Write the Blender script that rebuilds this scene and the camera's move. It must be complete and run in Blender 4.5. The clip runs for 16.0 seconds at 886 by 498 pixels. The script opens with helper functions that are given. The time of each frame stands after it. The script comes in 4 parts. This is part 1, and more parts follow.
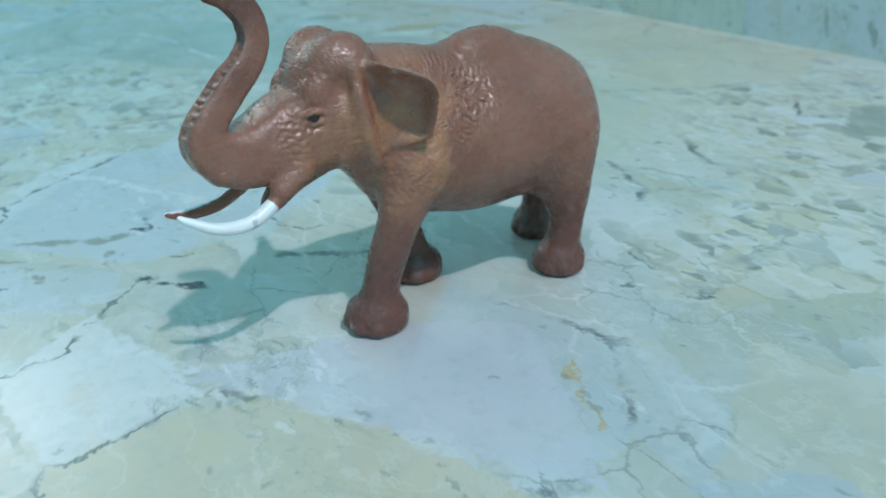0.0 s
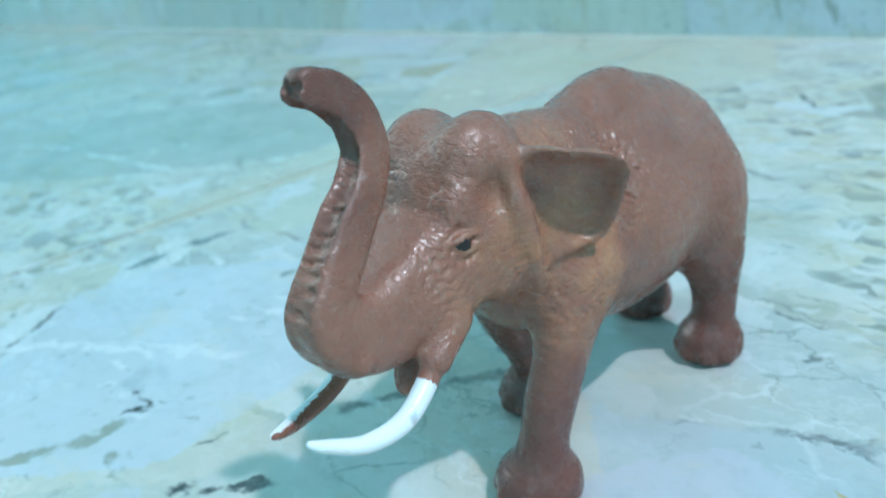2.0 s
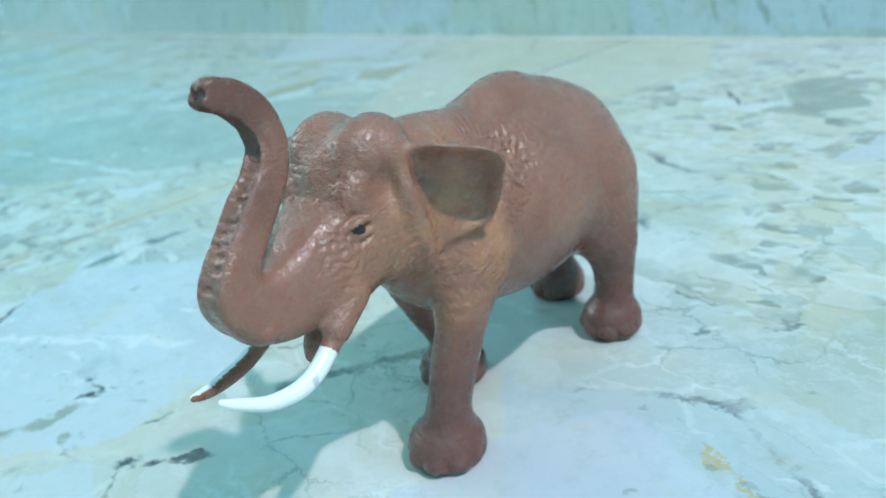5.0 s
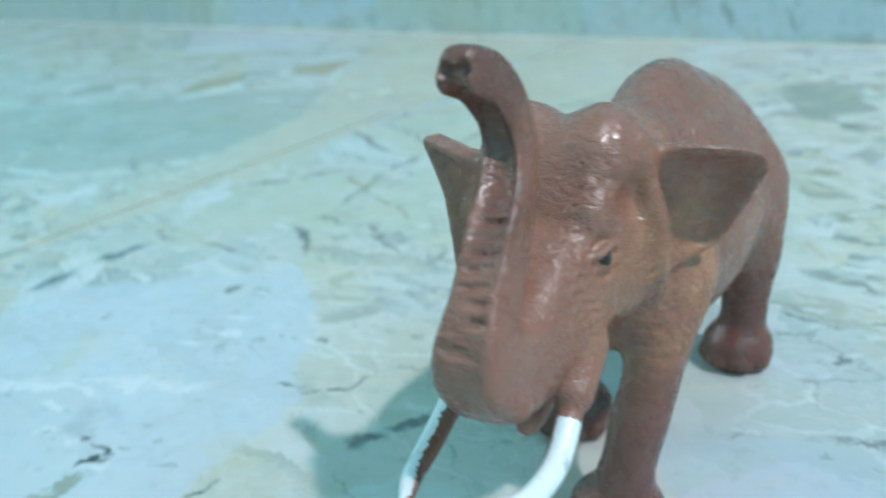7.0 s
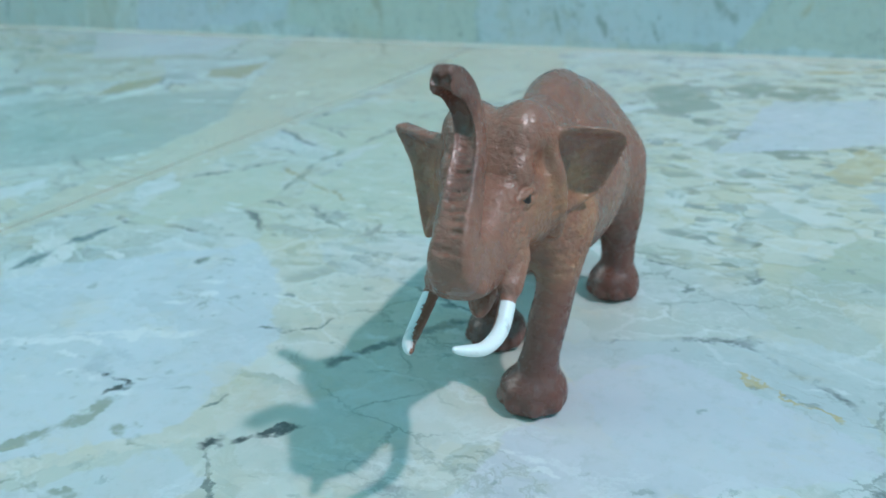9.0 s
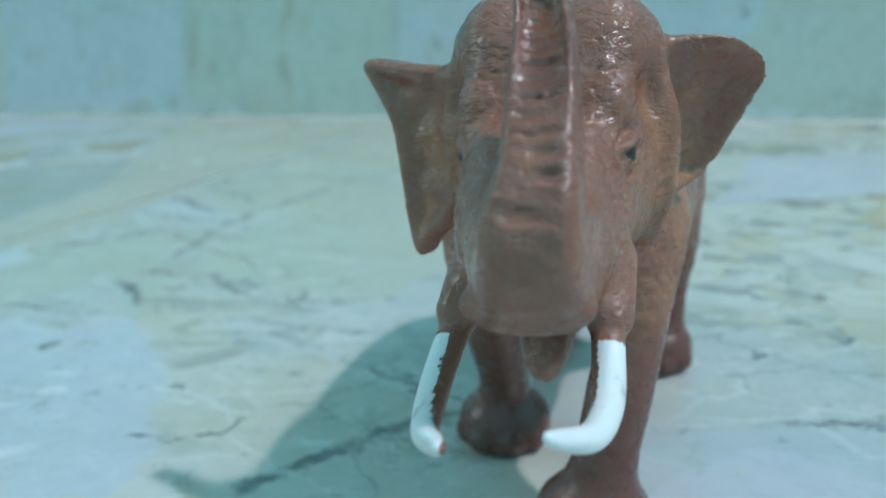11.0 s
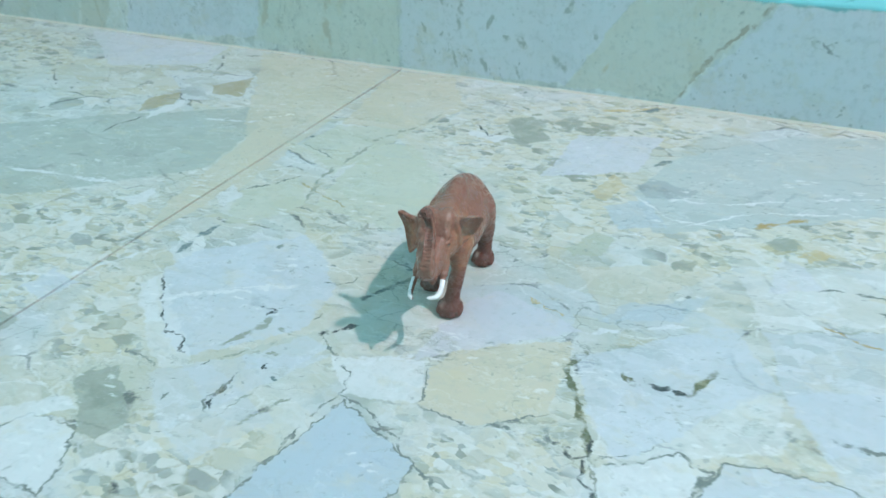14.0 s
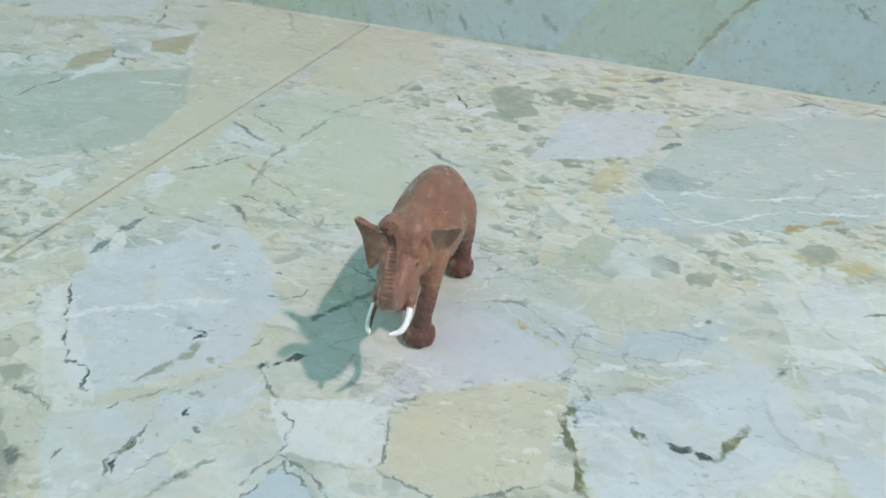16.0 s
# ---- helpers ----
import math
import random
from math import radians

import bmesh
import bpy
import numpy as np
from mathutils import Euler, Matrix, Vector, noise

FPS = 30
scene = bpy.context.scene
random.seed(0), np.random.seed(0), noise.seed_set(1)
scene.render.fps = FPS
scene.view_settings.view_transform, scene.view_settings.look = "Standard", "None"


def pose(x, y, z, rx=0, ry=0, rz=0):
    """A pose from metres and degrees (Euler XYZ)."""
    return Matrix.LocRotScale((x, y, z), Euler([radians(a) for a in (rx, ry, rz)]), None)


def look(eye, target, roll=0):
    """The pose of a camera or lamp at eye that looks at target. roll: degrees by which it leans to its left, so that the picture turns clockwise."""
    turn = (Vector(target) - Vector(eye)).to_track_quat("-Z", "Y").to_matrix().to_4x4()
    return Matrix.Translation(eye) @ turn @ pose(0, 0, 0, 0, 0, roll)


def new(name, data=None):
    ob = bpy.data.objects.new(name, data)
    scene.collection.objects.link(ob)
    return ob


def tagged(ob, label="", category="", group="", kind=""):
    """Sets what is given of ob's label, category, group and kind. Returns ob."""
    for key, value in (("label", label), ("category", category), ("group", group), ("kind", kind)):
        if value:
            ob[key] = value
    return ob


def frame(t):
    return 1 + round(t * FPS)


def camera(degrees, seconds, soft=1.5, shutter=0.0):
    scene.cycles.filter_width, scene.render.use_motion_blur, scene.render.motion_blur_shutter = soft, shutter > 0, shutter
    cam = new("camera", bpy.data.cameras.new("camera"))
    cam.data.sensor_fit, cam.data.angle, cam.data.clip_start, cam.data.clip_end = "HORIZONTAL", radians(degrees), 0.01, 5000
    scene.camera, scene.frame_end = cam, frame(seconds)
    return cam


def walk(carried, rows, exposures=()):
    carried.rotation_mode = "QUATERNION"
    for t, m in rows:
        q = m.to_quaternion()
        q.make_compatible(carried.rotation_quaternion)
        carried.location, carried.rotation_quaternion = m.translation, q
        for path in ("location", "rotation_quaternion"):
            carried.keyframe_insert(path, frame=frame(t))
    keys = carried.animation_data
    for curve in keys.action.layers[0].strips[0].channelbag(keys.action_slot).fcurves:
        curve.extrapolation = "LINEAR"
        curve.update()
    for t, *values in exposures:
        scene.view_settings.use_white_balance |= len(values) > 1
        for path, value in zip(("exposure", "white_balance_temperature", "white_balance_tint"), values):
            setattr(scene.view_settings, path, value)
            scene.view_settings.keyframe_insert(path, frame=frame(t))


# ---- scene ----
cam = camera(56.3, 16.0, shutter=0.3)
PATH = [
    (0, (0.1824, -0.0572, 0.1091), (-1.4733, 0.7198, -0.7004), -1.91),
    (0.5, (0.1371, -0.0448, 0.0921), (-1.5519, 0.7437, -0.6329), -4.67),
    (0.6, (0.1254, -0.0428, 0.0966), (-1.5484, 0.734, -0.6748), -5.14),
    (1, (0.0965, -0.0433, 0.101), (-1.572, 0.7804, -0.6321), -9.00),
    (1.5, (0.0916, -0.0546, 0.104), (-1.4991, 0.9024, -0.6402), -10.03),
    (2, (0.1009, -0.0714, 0.1084), (-1.4481, 0.9468, -0.6423), -10.28),
    (2.5, (0.121, -0.0823, 0.1067), (-1.4215, 0.9466, -0.6428), -10.25),
    (3, (0.1175, -0.0789, 0.1062), (-1.4087, 0.9599, -0.663), -10.00),
    (3.5, (0.1115, -0.0643, 0.0987), (-1.3875, 0.9985, -0.6908), -9.74),
    (4, (0.1064, -0.0615, 0.1), (-1.3846, 1.0124, -0.6897), -10.01),
    (4.2, (0.1055, -0.0637, 0.1015), (-1.3848, 1.0172, -0.6798), -10.13),
    (6.3, (0.163, -0.0936, 0.1206), (-1.3887, 0.9378, -0.6063), -11.44),
    (6.5, (0.1385, -0.0987, 0.1168), (-1.373, 0.9814, -0.6239), -10.31),
    (7, (0.0606, -0.0878, 0.1081), (-1.2449, 1.1993, -0.6912), -7.47),
    (7.5, (0.0462, -0.0873, 0.1093), (-1.1677, 1.262, -0.731), -6.64),
    (8, (0.0765, -0.1228, 0.125), (-1.1277, 1.2298, -0.7238), -7.44),
    (8.2, (0.0878, -0.1405, 0.1342), (-1.1015, 1.2206, -0.7221), -7.19),
    (10.3, (0.0511, -0.1323, 0.0831), (-0.9135, 1.5002, -0.5528), -4.55),
    (10.5, (0.0396, -0.1173, 0.0795), (-0.9154, 1.5311, -0.5296), -4.52),
    (11, (0.031, -0.0927, 0.0794), (-0.898, 1.5792, -0.5051), -4.06),
    (11.5, (0.027, -0.0753, 0.0786), (-0.8834, 1.6126, -0.4892), -3.88),
    (12, (0.0409, -0.0924, 0.0868), (-0.8606, 1.6062, -0.4627), -3.57),
    (12.5, (0.0677, -0.1338, 0.1108), (-0.834, 1.5653, -0.4368), -3.37),
    (13, (0.1086, -0.2058, 0.1707), (-0.7888, 1.4546, -0.4909), -3.61),
    (13.5, (0.1531, -0.2857, 0.2302), (-0.7108, 1.2703, -0.6823), -3.54),
    (14, (0.2071, -0.365, 0.3109), (-0.6369, 1.117, -0.7337), -3.28),
    (14.5, (0.2519, -0.4241, 0.3948), (-0.5764, 1.0353, -0.6934), -3.07),
    (15, (0.2435, -0.4105, 0.38), (-0.5699, 1.0458, -0.7236), -2.73),
    (15.5, (0.2043, -0.3423, 0.3274), (-0.5897, 1.1101, -0.7952), -2.49),
    (16, (0.161, -0.2729, 0.2864), (-0.6028, 1.1741, -0.8637), -1.73),
]
walk(cam, [(t, look(eye, target, roll)) for t, eye, target, roll in PATH], exposures=[
    (0.0, -0.40, 6400.0, 7.0), (1.0, -0.05, 6050.0, 5.0), (2.0, 0.0, 5980.0, 4.0), (3.5, 0.1, 6080.0, 3.5), (6.5, 0.0, 6350.0, 7.0), (7.5, -0.1, 6350.0, 7.0), (10.5, -0.35, 6350.0, 7.0),
    (11.5, -0.25, 6300.0, 7.0), (12.5, 0.02, 6450.0, 8.5), (13.0, 0.06, 6700.0, 10.0), (13.5, 0.02, 6750.0, 11.5), (14.5, -0.15, 7200.0, 17.0), (16.0, -0.2, 8000.0, 23.0)])

# ---- world and light ----
world = bpy.data.worlds.new("room_air")
world.use_nodes = True
scene.world = world
world.node_tree.nodes["Background"].inputs[0].default_value = (0.55, 0.8, 0.85, 1)
world.node_tree.nodes["Background"].inputs[1].default_value = 0.05

LAMP_AT = (2.02, 0.24, 2.97)
bulb_light = bpy.data.lights.new("ceiling_bulb", "AREA")
bulb_light.shape, bulb_light.size, bulb_light.energy = "DISK", 0.13, 92.0
bulb_light.color = (1.0, 0.90, 1.0)
bulb = new("ceiling_bulb", bulb_light)
bulb.matrix_world = look(LAMP_AT, (0.6, 0.0, 0.0))

# Unseen fill lamp by the west wall, added to brighten shadows and left side.
fill_light = bpy.data.lights.new("west_fill", "AREA")
fill_light.shape, fill_light.size, fill_light.size_y, fill_light.energy = "RECTANGLE", 1.4, 1.2, 46.0
fill_light.color = (0.96, 1.0, 0.98)
fill_lamp = new("west_fill", fill_light)
fill_lamp.matrix_world = look((-3.18, -0.75, 1.55), (-0.6, 0.2, 0.2))


# ---- materials ----
class Nodes:
    """A small helper that wires up one node material."""

    def __init__(self, name):
        self.mat = bpy.data.materials.new(name)
        self.mat.use_nodes = True
        self.tree = self.mat.node_tree
        self.bsdf = self.tree.nodes["Principled BSDF"]

    def put(self, socket, value):
        if isinstance(value, bpy.types.NodeSocket):
            self.tree.links.new(value, socket)
        elif isinstance(value, tuple) and len(value) == 3 and socket.type == "RGBA":
            socket.default_value = (*value, 1)
        else:
            socket.default_value = value

    def node(self, kind, settings=None, **inputs):
        n = self.tree.nodes.new(kind)
        for key, value in (settings or {}).items():
            setattr(n, key, value)
        for key, value in inputs.items():
            self.put(n.inputs[key.replace("_", " ")], value)
        return n

    def math(self, op, a, b=0.0, c=0.0, clamp=False):
        n = self.tree.nodes.new("ShaderNodeMath")
        n.operation, n.use_clamp = op, clamp
        for s, v in zip(n.inputs, (a, b, c)):
            self.put(s, v)
        return n.outputs[0]

    def vmath(self, op, a, b=(0, 0, 0)):
        n = self.tree.nodes.new("ShaderNodeVectorMath")
        n.operation = op
        self.put(n.inputs[0], a)
        self.put(n.inputs[1], b)
        return n.outputs["Value" if op in ("LENGTH", "DOT_PRODUCT", "DISTANCE") else "Vector"]

    def position(self):
        return self.tree.nodes.new("ShaderNodeNewGeometry").outputs["Position"]

    def local(self):
        return self.tree.nodes.new("ShaderNodeTexCoord").outputs["Object"]

    def noise(self, p, scale, detail=4.0, rough=0.55, distort=0.0, colour=False):
        n = self.node("ShaderNodeTexNoise", Vector=p, Scale=scale, Detail=detail, Roughness=rough, Distortion=distort)
        return n.outputs["Color" if colour else "Fac"]

    def voronoi(self, p, scale, feature="F1", out="Distance", rand=1.0):
        n = self.node("ShaderNodeTexVoronoi", {"feature": feature}, Vector=p, Scale=scale, Randomness=rand)
        return n.outputs[out]

    def ramp(self, fac, *stops, smooth=False):
        n = self.tree.nodes.new("ShaderNodeValToRGB")
        e = n.color_ramp.elements
        n.color_ramp.interpolation = "EASE" if smooth else "LINEAR"
        while len(e) < len(stops):
            e.new(0.5)
        for item, (at, col) in zip(e, stops):
            item.position = at
            item.color = (*col, 1) if isinstance(col, tuple) else (col, col, col, 1)
        self.put(n.inputs[0], fac)
        return n.outputs[0]

    def band(self, v, lo, hi):
        """0 below lo, 1 above hi, smooth between (or the other way round when lo > hi)."""
        n = self.node("ShaderNodeMapRange", {"interpolation_type": "SMOOTHSTEP"})
        self.put(n.inputs["Value"], v)
        if lo < hi:
            n.inputs["From Min"].default_value, n.inputs["From Max"].default_value = lo, hi
        else:
            n.inputs["From Min"].default_value, n.inputs["From Max"].default_value = hi, lo
            n.inputs["To Min"].default_value, n.inputs["To Max"].default_value = 1.0, 0.0
        return n.outputs[0]

    def mix(self, fac, a, b, mode="MIX"):
        n = self.node("ShaderNodeMix", {"data_type": "RGBA", "blend_type": mode})
        self.put(n.inputs["Factor"], fac)
        self.put(n.inputs[6], a)
        self.put(n.inputs[7], b)
        return n.outputs[2]

    def bump(self, height, strength, distance, under=None):
        n = self.node("ShaderNodeBump", Height=height, Strength=strength, Distance=distance)
        if under is not None:
            self.put(n.inputs["Normal"], under)
        return n.outputs[0]

    def done(self, colour, rough, normal=None, **more):
        self.put(self.bsdf.inputs["Base Color"], colour)
        self.put(self.bsdf.inputs["Roughness"], rough)
        if normal is not None:
            self.put(self.bsdf.inputs["Normal"], normal)
        for key, value in more.items():
            self.put(self.bsdf.inputs[key.replace("_", " ")], value)
        return self.mat


def marble_material(name, floor):
    """Polished stone-look tile: slabs, broken chips, cloudy stains and veins of several sizes."""
    m = Nodes(name)
    p = m.position()
    if not floor:
        p = m.vmath("ADD", p, (3.1, 0.0, 1.7))
    wob = m.vmath("SCALE", m.vmath("SUBTRACT", m.noise(p, 8, 9, 0.68, colour=True), (0.5, 0.5, 0.5)))
    wob.node.inputs["Scale"].default_value = 0.05
    q = m.vmath("ADD", p, wob)
    stretch = m.node("ShaderNodeMapping", Vector=q)
    stretch.inputs["Rotation"].default_value = (0, 0, radians(-32))
    stretch.inputs["Scale"].default_value = (1.0, 2.0, 1.0)
    s = stretch.outputs[0]
    # broad slabs in cream, pale green and blue-grey
    pick = m.node("ShaderNodeSeparateColor", Color=m.voronoi(s, 9.0, out="Color")).outputs[0]
    col = m.ramp(pick, (0.0, (0.50, 0.54, 0.49)), (0.25, (0.58, 0.57, 0.46)), (0.45, (0.50, 0.56, 0.57)), (0.65, (0.60, 0.63, 0.63)), (0.82, (0.56, 0.53, 0.38)), (1.0, (0.46, 0.53, 0.53)))
    pick2 = m.node("ShaderNodeSeparateColor", Color=m.voronoi(m.vmath("ADD", s, (1.3, 4.7, 0.2)), 21, out="Color")).outputs[0]
    tone = m.ramp(pick2, (0.0, (0.40, 0.43, 0.37)), (0.3, (0.56, 0.55, 0.43)), (0.6, (0.57, 0.61, 0.60)), (1.0, (0.68, 0.70, 0.69)))
    col = m.mix(m.math("MULTIPLY", m.band(m.noise(s, 5, 4, 0.6), 0.42, 0.58), 0.65), col, tone)
    cloud = m.noise(s, 18, 8, 0.72)
    col = m.mix(m.math("MULTIPLY", m.band(cloud, 0.45, 0.7), 0.6), col, (0.68, 0.71, 0.70))
    tan = m.band(m.noise(s, 12, 8, 0.72, 0.5), 0.54, 0.70)
    col = m.mix(m.math("MULTIPLY", tan, 0.6), col, (0.50, 0.45, 0.29))
    # broken grey-green chips between the slabs
    chip = m.node("ShaderNodeSeparateColor", Color=m.voronoi(s, 46, out="Color")).outputs[1]
    where = m.band(m.noise(s, 6, 4, 0.6), 0.48, 0.62)
    col = m.mix(m.math("MULTIPLY", m.math("MULTIPLY", m.band(chip, 0.62, 0.70), where), 0.6), col, (0.30, 0.35, 0.30))
    col = m.mix(m.math("MULTIPLY", m.math("MULTIPLY", m.band(chip, 0.25, 0.18), where), 0.7), col, (0.70, 0.72, 0.70))
    # white veins, fine grey veins and short dark cracks
    edge = m.voronoi(s, 9.0, "DISTANCE_TO_EDGE")
    fine = m.voronoi(m.vmath("ADD", s, (5, 2, 1)), 17, "DISTANCE_TO_EDGE")
    hair = m.voronoi(m.vmath("ADD", s, (2, 7, 3)), 30, "DISTANCE_TO_EDGE")
    broken = m.band(m.noise(p, 12, 4), 0.42, 0.56)
    broken2 = m.band(m.noise(p, 19, 5, 0.6), 0.50, 0.60)
    broken3 = m.band(m.noise(m.vmath("ADD", p, (4, 1, 0)), 15, 5, 0.6), 0.48, 0.60)
    col = m.mix(m.math("MULTIPLY", m.band(fine, 0.024, 0.007), m.math("MULTIPLY", broken, 0.5)), col, (0.74, 0.77, 0.76))
    col = m.mix(m.math("MULTIPLY", m.band(hair, 0.024, 0.005), m.math("MULTIPLY", broken3, 0.6)), col, (0.26, 0.30, 0.27))
    col = m.mix(m.math("MULTIPLY", m.band(edge, 0.022, 0.004), m.math("MULTIPLY", broken2, 0.85)), col, (0.11, 0.14, 0.14))
    # small dark specks
    speck = m.voronoi(q, 90, out="Distance")
    few = m.band(m.noise(p, 17, 2), 0.54, 0.64)
    col = m.mix(m.math("MULTIPLY", m.math("MULTIPLY", m.band(speck, 0.24, 0.12), few), 0.75), col, (0.12, 0.17, 0.17))
    if floor:
        col = floor_figures(m, p, col)
        col = m.mix(1.0, col, (0.86, 0.86, 0.86), "MULTIPLY")
    else:
        col = skirting_figures(m, m.position(), col)
    # fine seams, stains and grit over all
    thread = m.math("ABSOLUTE", m.math("SUBTRACT", m.noise(s, 15, 6, 0.6, 0.3), 0.5))
    col = m.mix(m.math("MULTIPLY", m.band(thread, 0.010, 0.002), m.math("MULTIPLY", broken2, 0.55)), col, (0.33, 0.36, 0.32))
    thread2 = m.math("ABSOLUTE", m.math("SUBTRACT", m.noise(m.vmath("ADD", s, (7, 3, 2)), 22, 6, 0.6, 0.2), 0.5))
    col = m.mix(m.math("MULTIPLY", m.band(thread2, 0.014, 0.003), m.math("MULTIPLY", broken, 0.2)), col, (0.72, 0.75, 0.74))
    warm = m.band(m.noise(m.vmath("ADD", s, (1, 9, 4)), 24, 6, 0.68), 0.54, 0.68)
    col = m.mix(m.math("MULTIPLY", warm, 0.28), col, (0.56, 0.50, 0.33))
    flake = m.band(m.voronoi(q, 150, out="Distance"), 0.22, 0.10)
    col = m.mix(m.math("MULTIPLY", m.math("MULTIPLY", flake, m.band(m.noise(p, 30, 3), 0.52, 0.60)), 0.6), col, (0.25, 0.30, 0.28))
    dash = m.node("ShaderNodeMapping", Vector=s)
    dash.inputs["Scale"].default_value = (1.0, 1.8, 1.0)
    dashes = m.band(m.voronoi(dash.outputs[0], 62, out="Distance"), 0.20, 0.11)
    col = m.mix(m.math("MULTIPLY", m.math("MULTIPLY", dashes, m.band(m.noise(p, 21, 4, 0.6), 0.50, 0.58)), 0.55), col, (0.22, 0.26, 0.23))
    chalk = m.band(m.voronoi(m.vmath("ADD", dash.outputs[0], (3, 1, 6)), 48, out="Distance"), 0.26, 0.14)
    col = m.mix(m.math("MULTIPLY", m.math("MULTIPLY", chalk, m.band(m.noise(p, 17, 4, 0.6), 0.50, 0.58)), 0.6), col, (0.66, 0.68, 0.67))
    grit = m.noise(p, 160, 4, 0.7)
    col = m.mix(m.math("MULTIPLY", m.band(grit, 0.48, 0.72), 0.30), col, (0.36, 0.40, 0.38))
    smear = m.noise(p, 7, 5, 0.6)
    rough = m.ramp(smear, (0.3, 0.14), (0.7, 0.28))
    return m.done(col, rough, m.bump(m.noise(p, 60, 3), 0.04, 0.001), IOR=1.45)


CREAM, WHITE, DARK, OCHRE = (0.60, 0.565, 0.44), (0.68, 0.71, 0.71), (0.07, 0.09, 0.09), (0.44, 0.34, 0.16)

GREYGREEN, LILAC, PALEGREEN, BLUEGREY = (0.40, 0.46, 0.41), (0.59, 0.61, 0.66), (0.55, 0.575, 0.46), (0.46, 0.53, 0.52)
LIGHTBLUE, BLUEPALE, STONEGREY, OLIVE = (0.46, 0.55, 0.61), (0.55, 0.61, 0.66), (0.32, 0.36, 0.30), (0.40, 0.36, 0.21)
OCHREPALE, SEAM, TEALGREY, MOSS = (0.55, 0.46, 0.27), (0.20, 0.24, 0.22), (0.18, 0.25, 0.25), (0.15, 0.17, 0.10)
SLATE, MOSSPALE = (0.36, 0.42, 0.42), (0.45, 0.48, 0.37)
SAND, BROWN = (0.58, 0.57, 0.46), (0.24, 0.17, 0.06)


class Stone:
    """Lays the large figures of the stone (slabs, stains, cracks) over a base colour, each with a ragged outline."""

    def __init__(self, m, p, col, upright=False):
        self.m, self.col, self.upright = m, col, upright
        a = m.vmath("SUBTRACT", m.noise(p, 24, 7, 0.68, colour=True), (0.5, 0.5, 0.5))
        a = m.vmath("SCALE", a)
        a.node.inputs["Scale"].default_value = 0.052
        b = m.vmath("SUBTRACT", m.noise(p, 110, 3, 0.6, colour=True), (0.5, 0.5, 0.5))
        b = m.vmath("SCALE", b)
        b.node.inputs["Scale"].default_value = 0.010
        self.wild = m.vmath("ADD", m.vmath("ADD", p, a), b)
        c = m.vmath("SCALE", a)
        c.node.inputs["Scale"].default_value = 0.35
        self.calm = m.vmath("ADD", m.vmath("ADD", p, c), b)
        spots = m.band(m.noise(p, 48, 5, 0.65), 0.3, 0.6)
        self.mottle = (m.math("MULTIPLY_ADD", spots, 0.28, 0.25), m.math("MULTIPLY_ADD", spots, 0.42, 0.45))
        self.spots = spots
        self.loose = None
        if upright:
            x, _, z = m.node("ShaderNodeSeparateXYZ", Vector=self.calm).outputs
            self.flat = m.node("ShaderNodeCombineXYZ", X=x, Y=z, Z=1.0).outputs[0]
        else:
            self.flat = m.vmath("ADD", m.vmath("MULTIPLY", self.calm, (1, 1, 0)), (0, 0, 1))
        self.breaks = m.band(m.noise(p, 75, 3, 0.6), 0.36, 0.52)

    def shape(self, where, x, y, rx, ry, turn):
        """1 at the middle of an ellipse, falling to 0 at its rim."""
        n = self.m.node("ShaderNodeTexGradient", {"gradient_type": "SPHERICAL"}, Vector=where)
        t = n.texture_mapping
        t.vector_type = "TEXTURE"
        if self.upright:
            t.translation, t.rotation, t.scale = (x, 0.398, y), (0, -radians(turn), 0), (rx, 0.5, ry)
        else:
            t.translation, t.rotation, t.scale = (x, y, 0), (0, 0, radians(turn)), (rx, ry, 0.5)
        return n.outputs["Fac"]

    def slab(self, x, y, rx, ry, turn, colour, much=0.7, soft=0.12):
        inner = self.shape(self.wild, x, y, rx, ry, turn)
        mask = self.m.math("MULTIPLY", self.m.band(inner, 0.0, soft), self.mottle[much > 0.6])
        self.col = self.m.mix(mask, self.col, colour)

    def polygon(self, corners):
        """Metres inside (above 0) the outline that the corners span."""
        pts, hull = sorted(corners), []
        for run in (pts, pts[::-1]):
            side = []
            for c in run:
                while len(side) > 1 and (side[-1][0] - side[-2][0]) * (c[1] - side[-2][1]) <= (side[-1][1] - side[-2][1]) * (c[0] - side[-2][0]):
                    side.pop()
                side.append(c)
            hull += side[:-1]
        inner = None
        for (x0, y0), (x1, y1) in zip(hull, hull[1:] + hull[:1]):
            size = math.hypot(x1 - x0, y1 - y0)
            nx, ny = -(y1 - y0) / size, (x1 - x0) / size
            d = self.m.vmath("DOT_PRODUCT", self.flat, (nx, ny, -nx * x0 - ny * y0))
            inner = d if inner is None else self.m.math("MINIMUM", inner, d)
        return inner

    def zone(self, *corners):
        """Marks a stretch where the stone is broken into small clasts."""
        mask = self.m.band(self.polygon(corners), -0.006, 0.014)
        self.loose = mask if self.loose is None else self.m.math("MAXIMUM", self.loose, mask)

    def plate(self, colour, much, *corners, rim=False):
        """An angular plate of the stone, with a broken dark rim if wanted."""
        inner = self.polygon(corners)
        mask = self.m.math("MULTIPLY", self.m.band(inner, -0.0005, 0.0012), self.m.math("MULTIPLY_ADD", self.spots, 0.25 * much, 0.75 * much))
        self.col = self.m.mix(mask, self.col, colour)
        if rim:
            line = self.m.band(self.m.math("ABSOLUTE", inner), 0.0011, 0.0003)
            self.col = self.m.mix(self.m.math("MULTIPLY", line, self.breaks), self.col, SEAM)

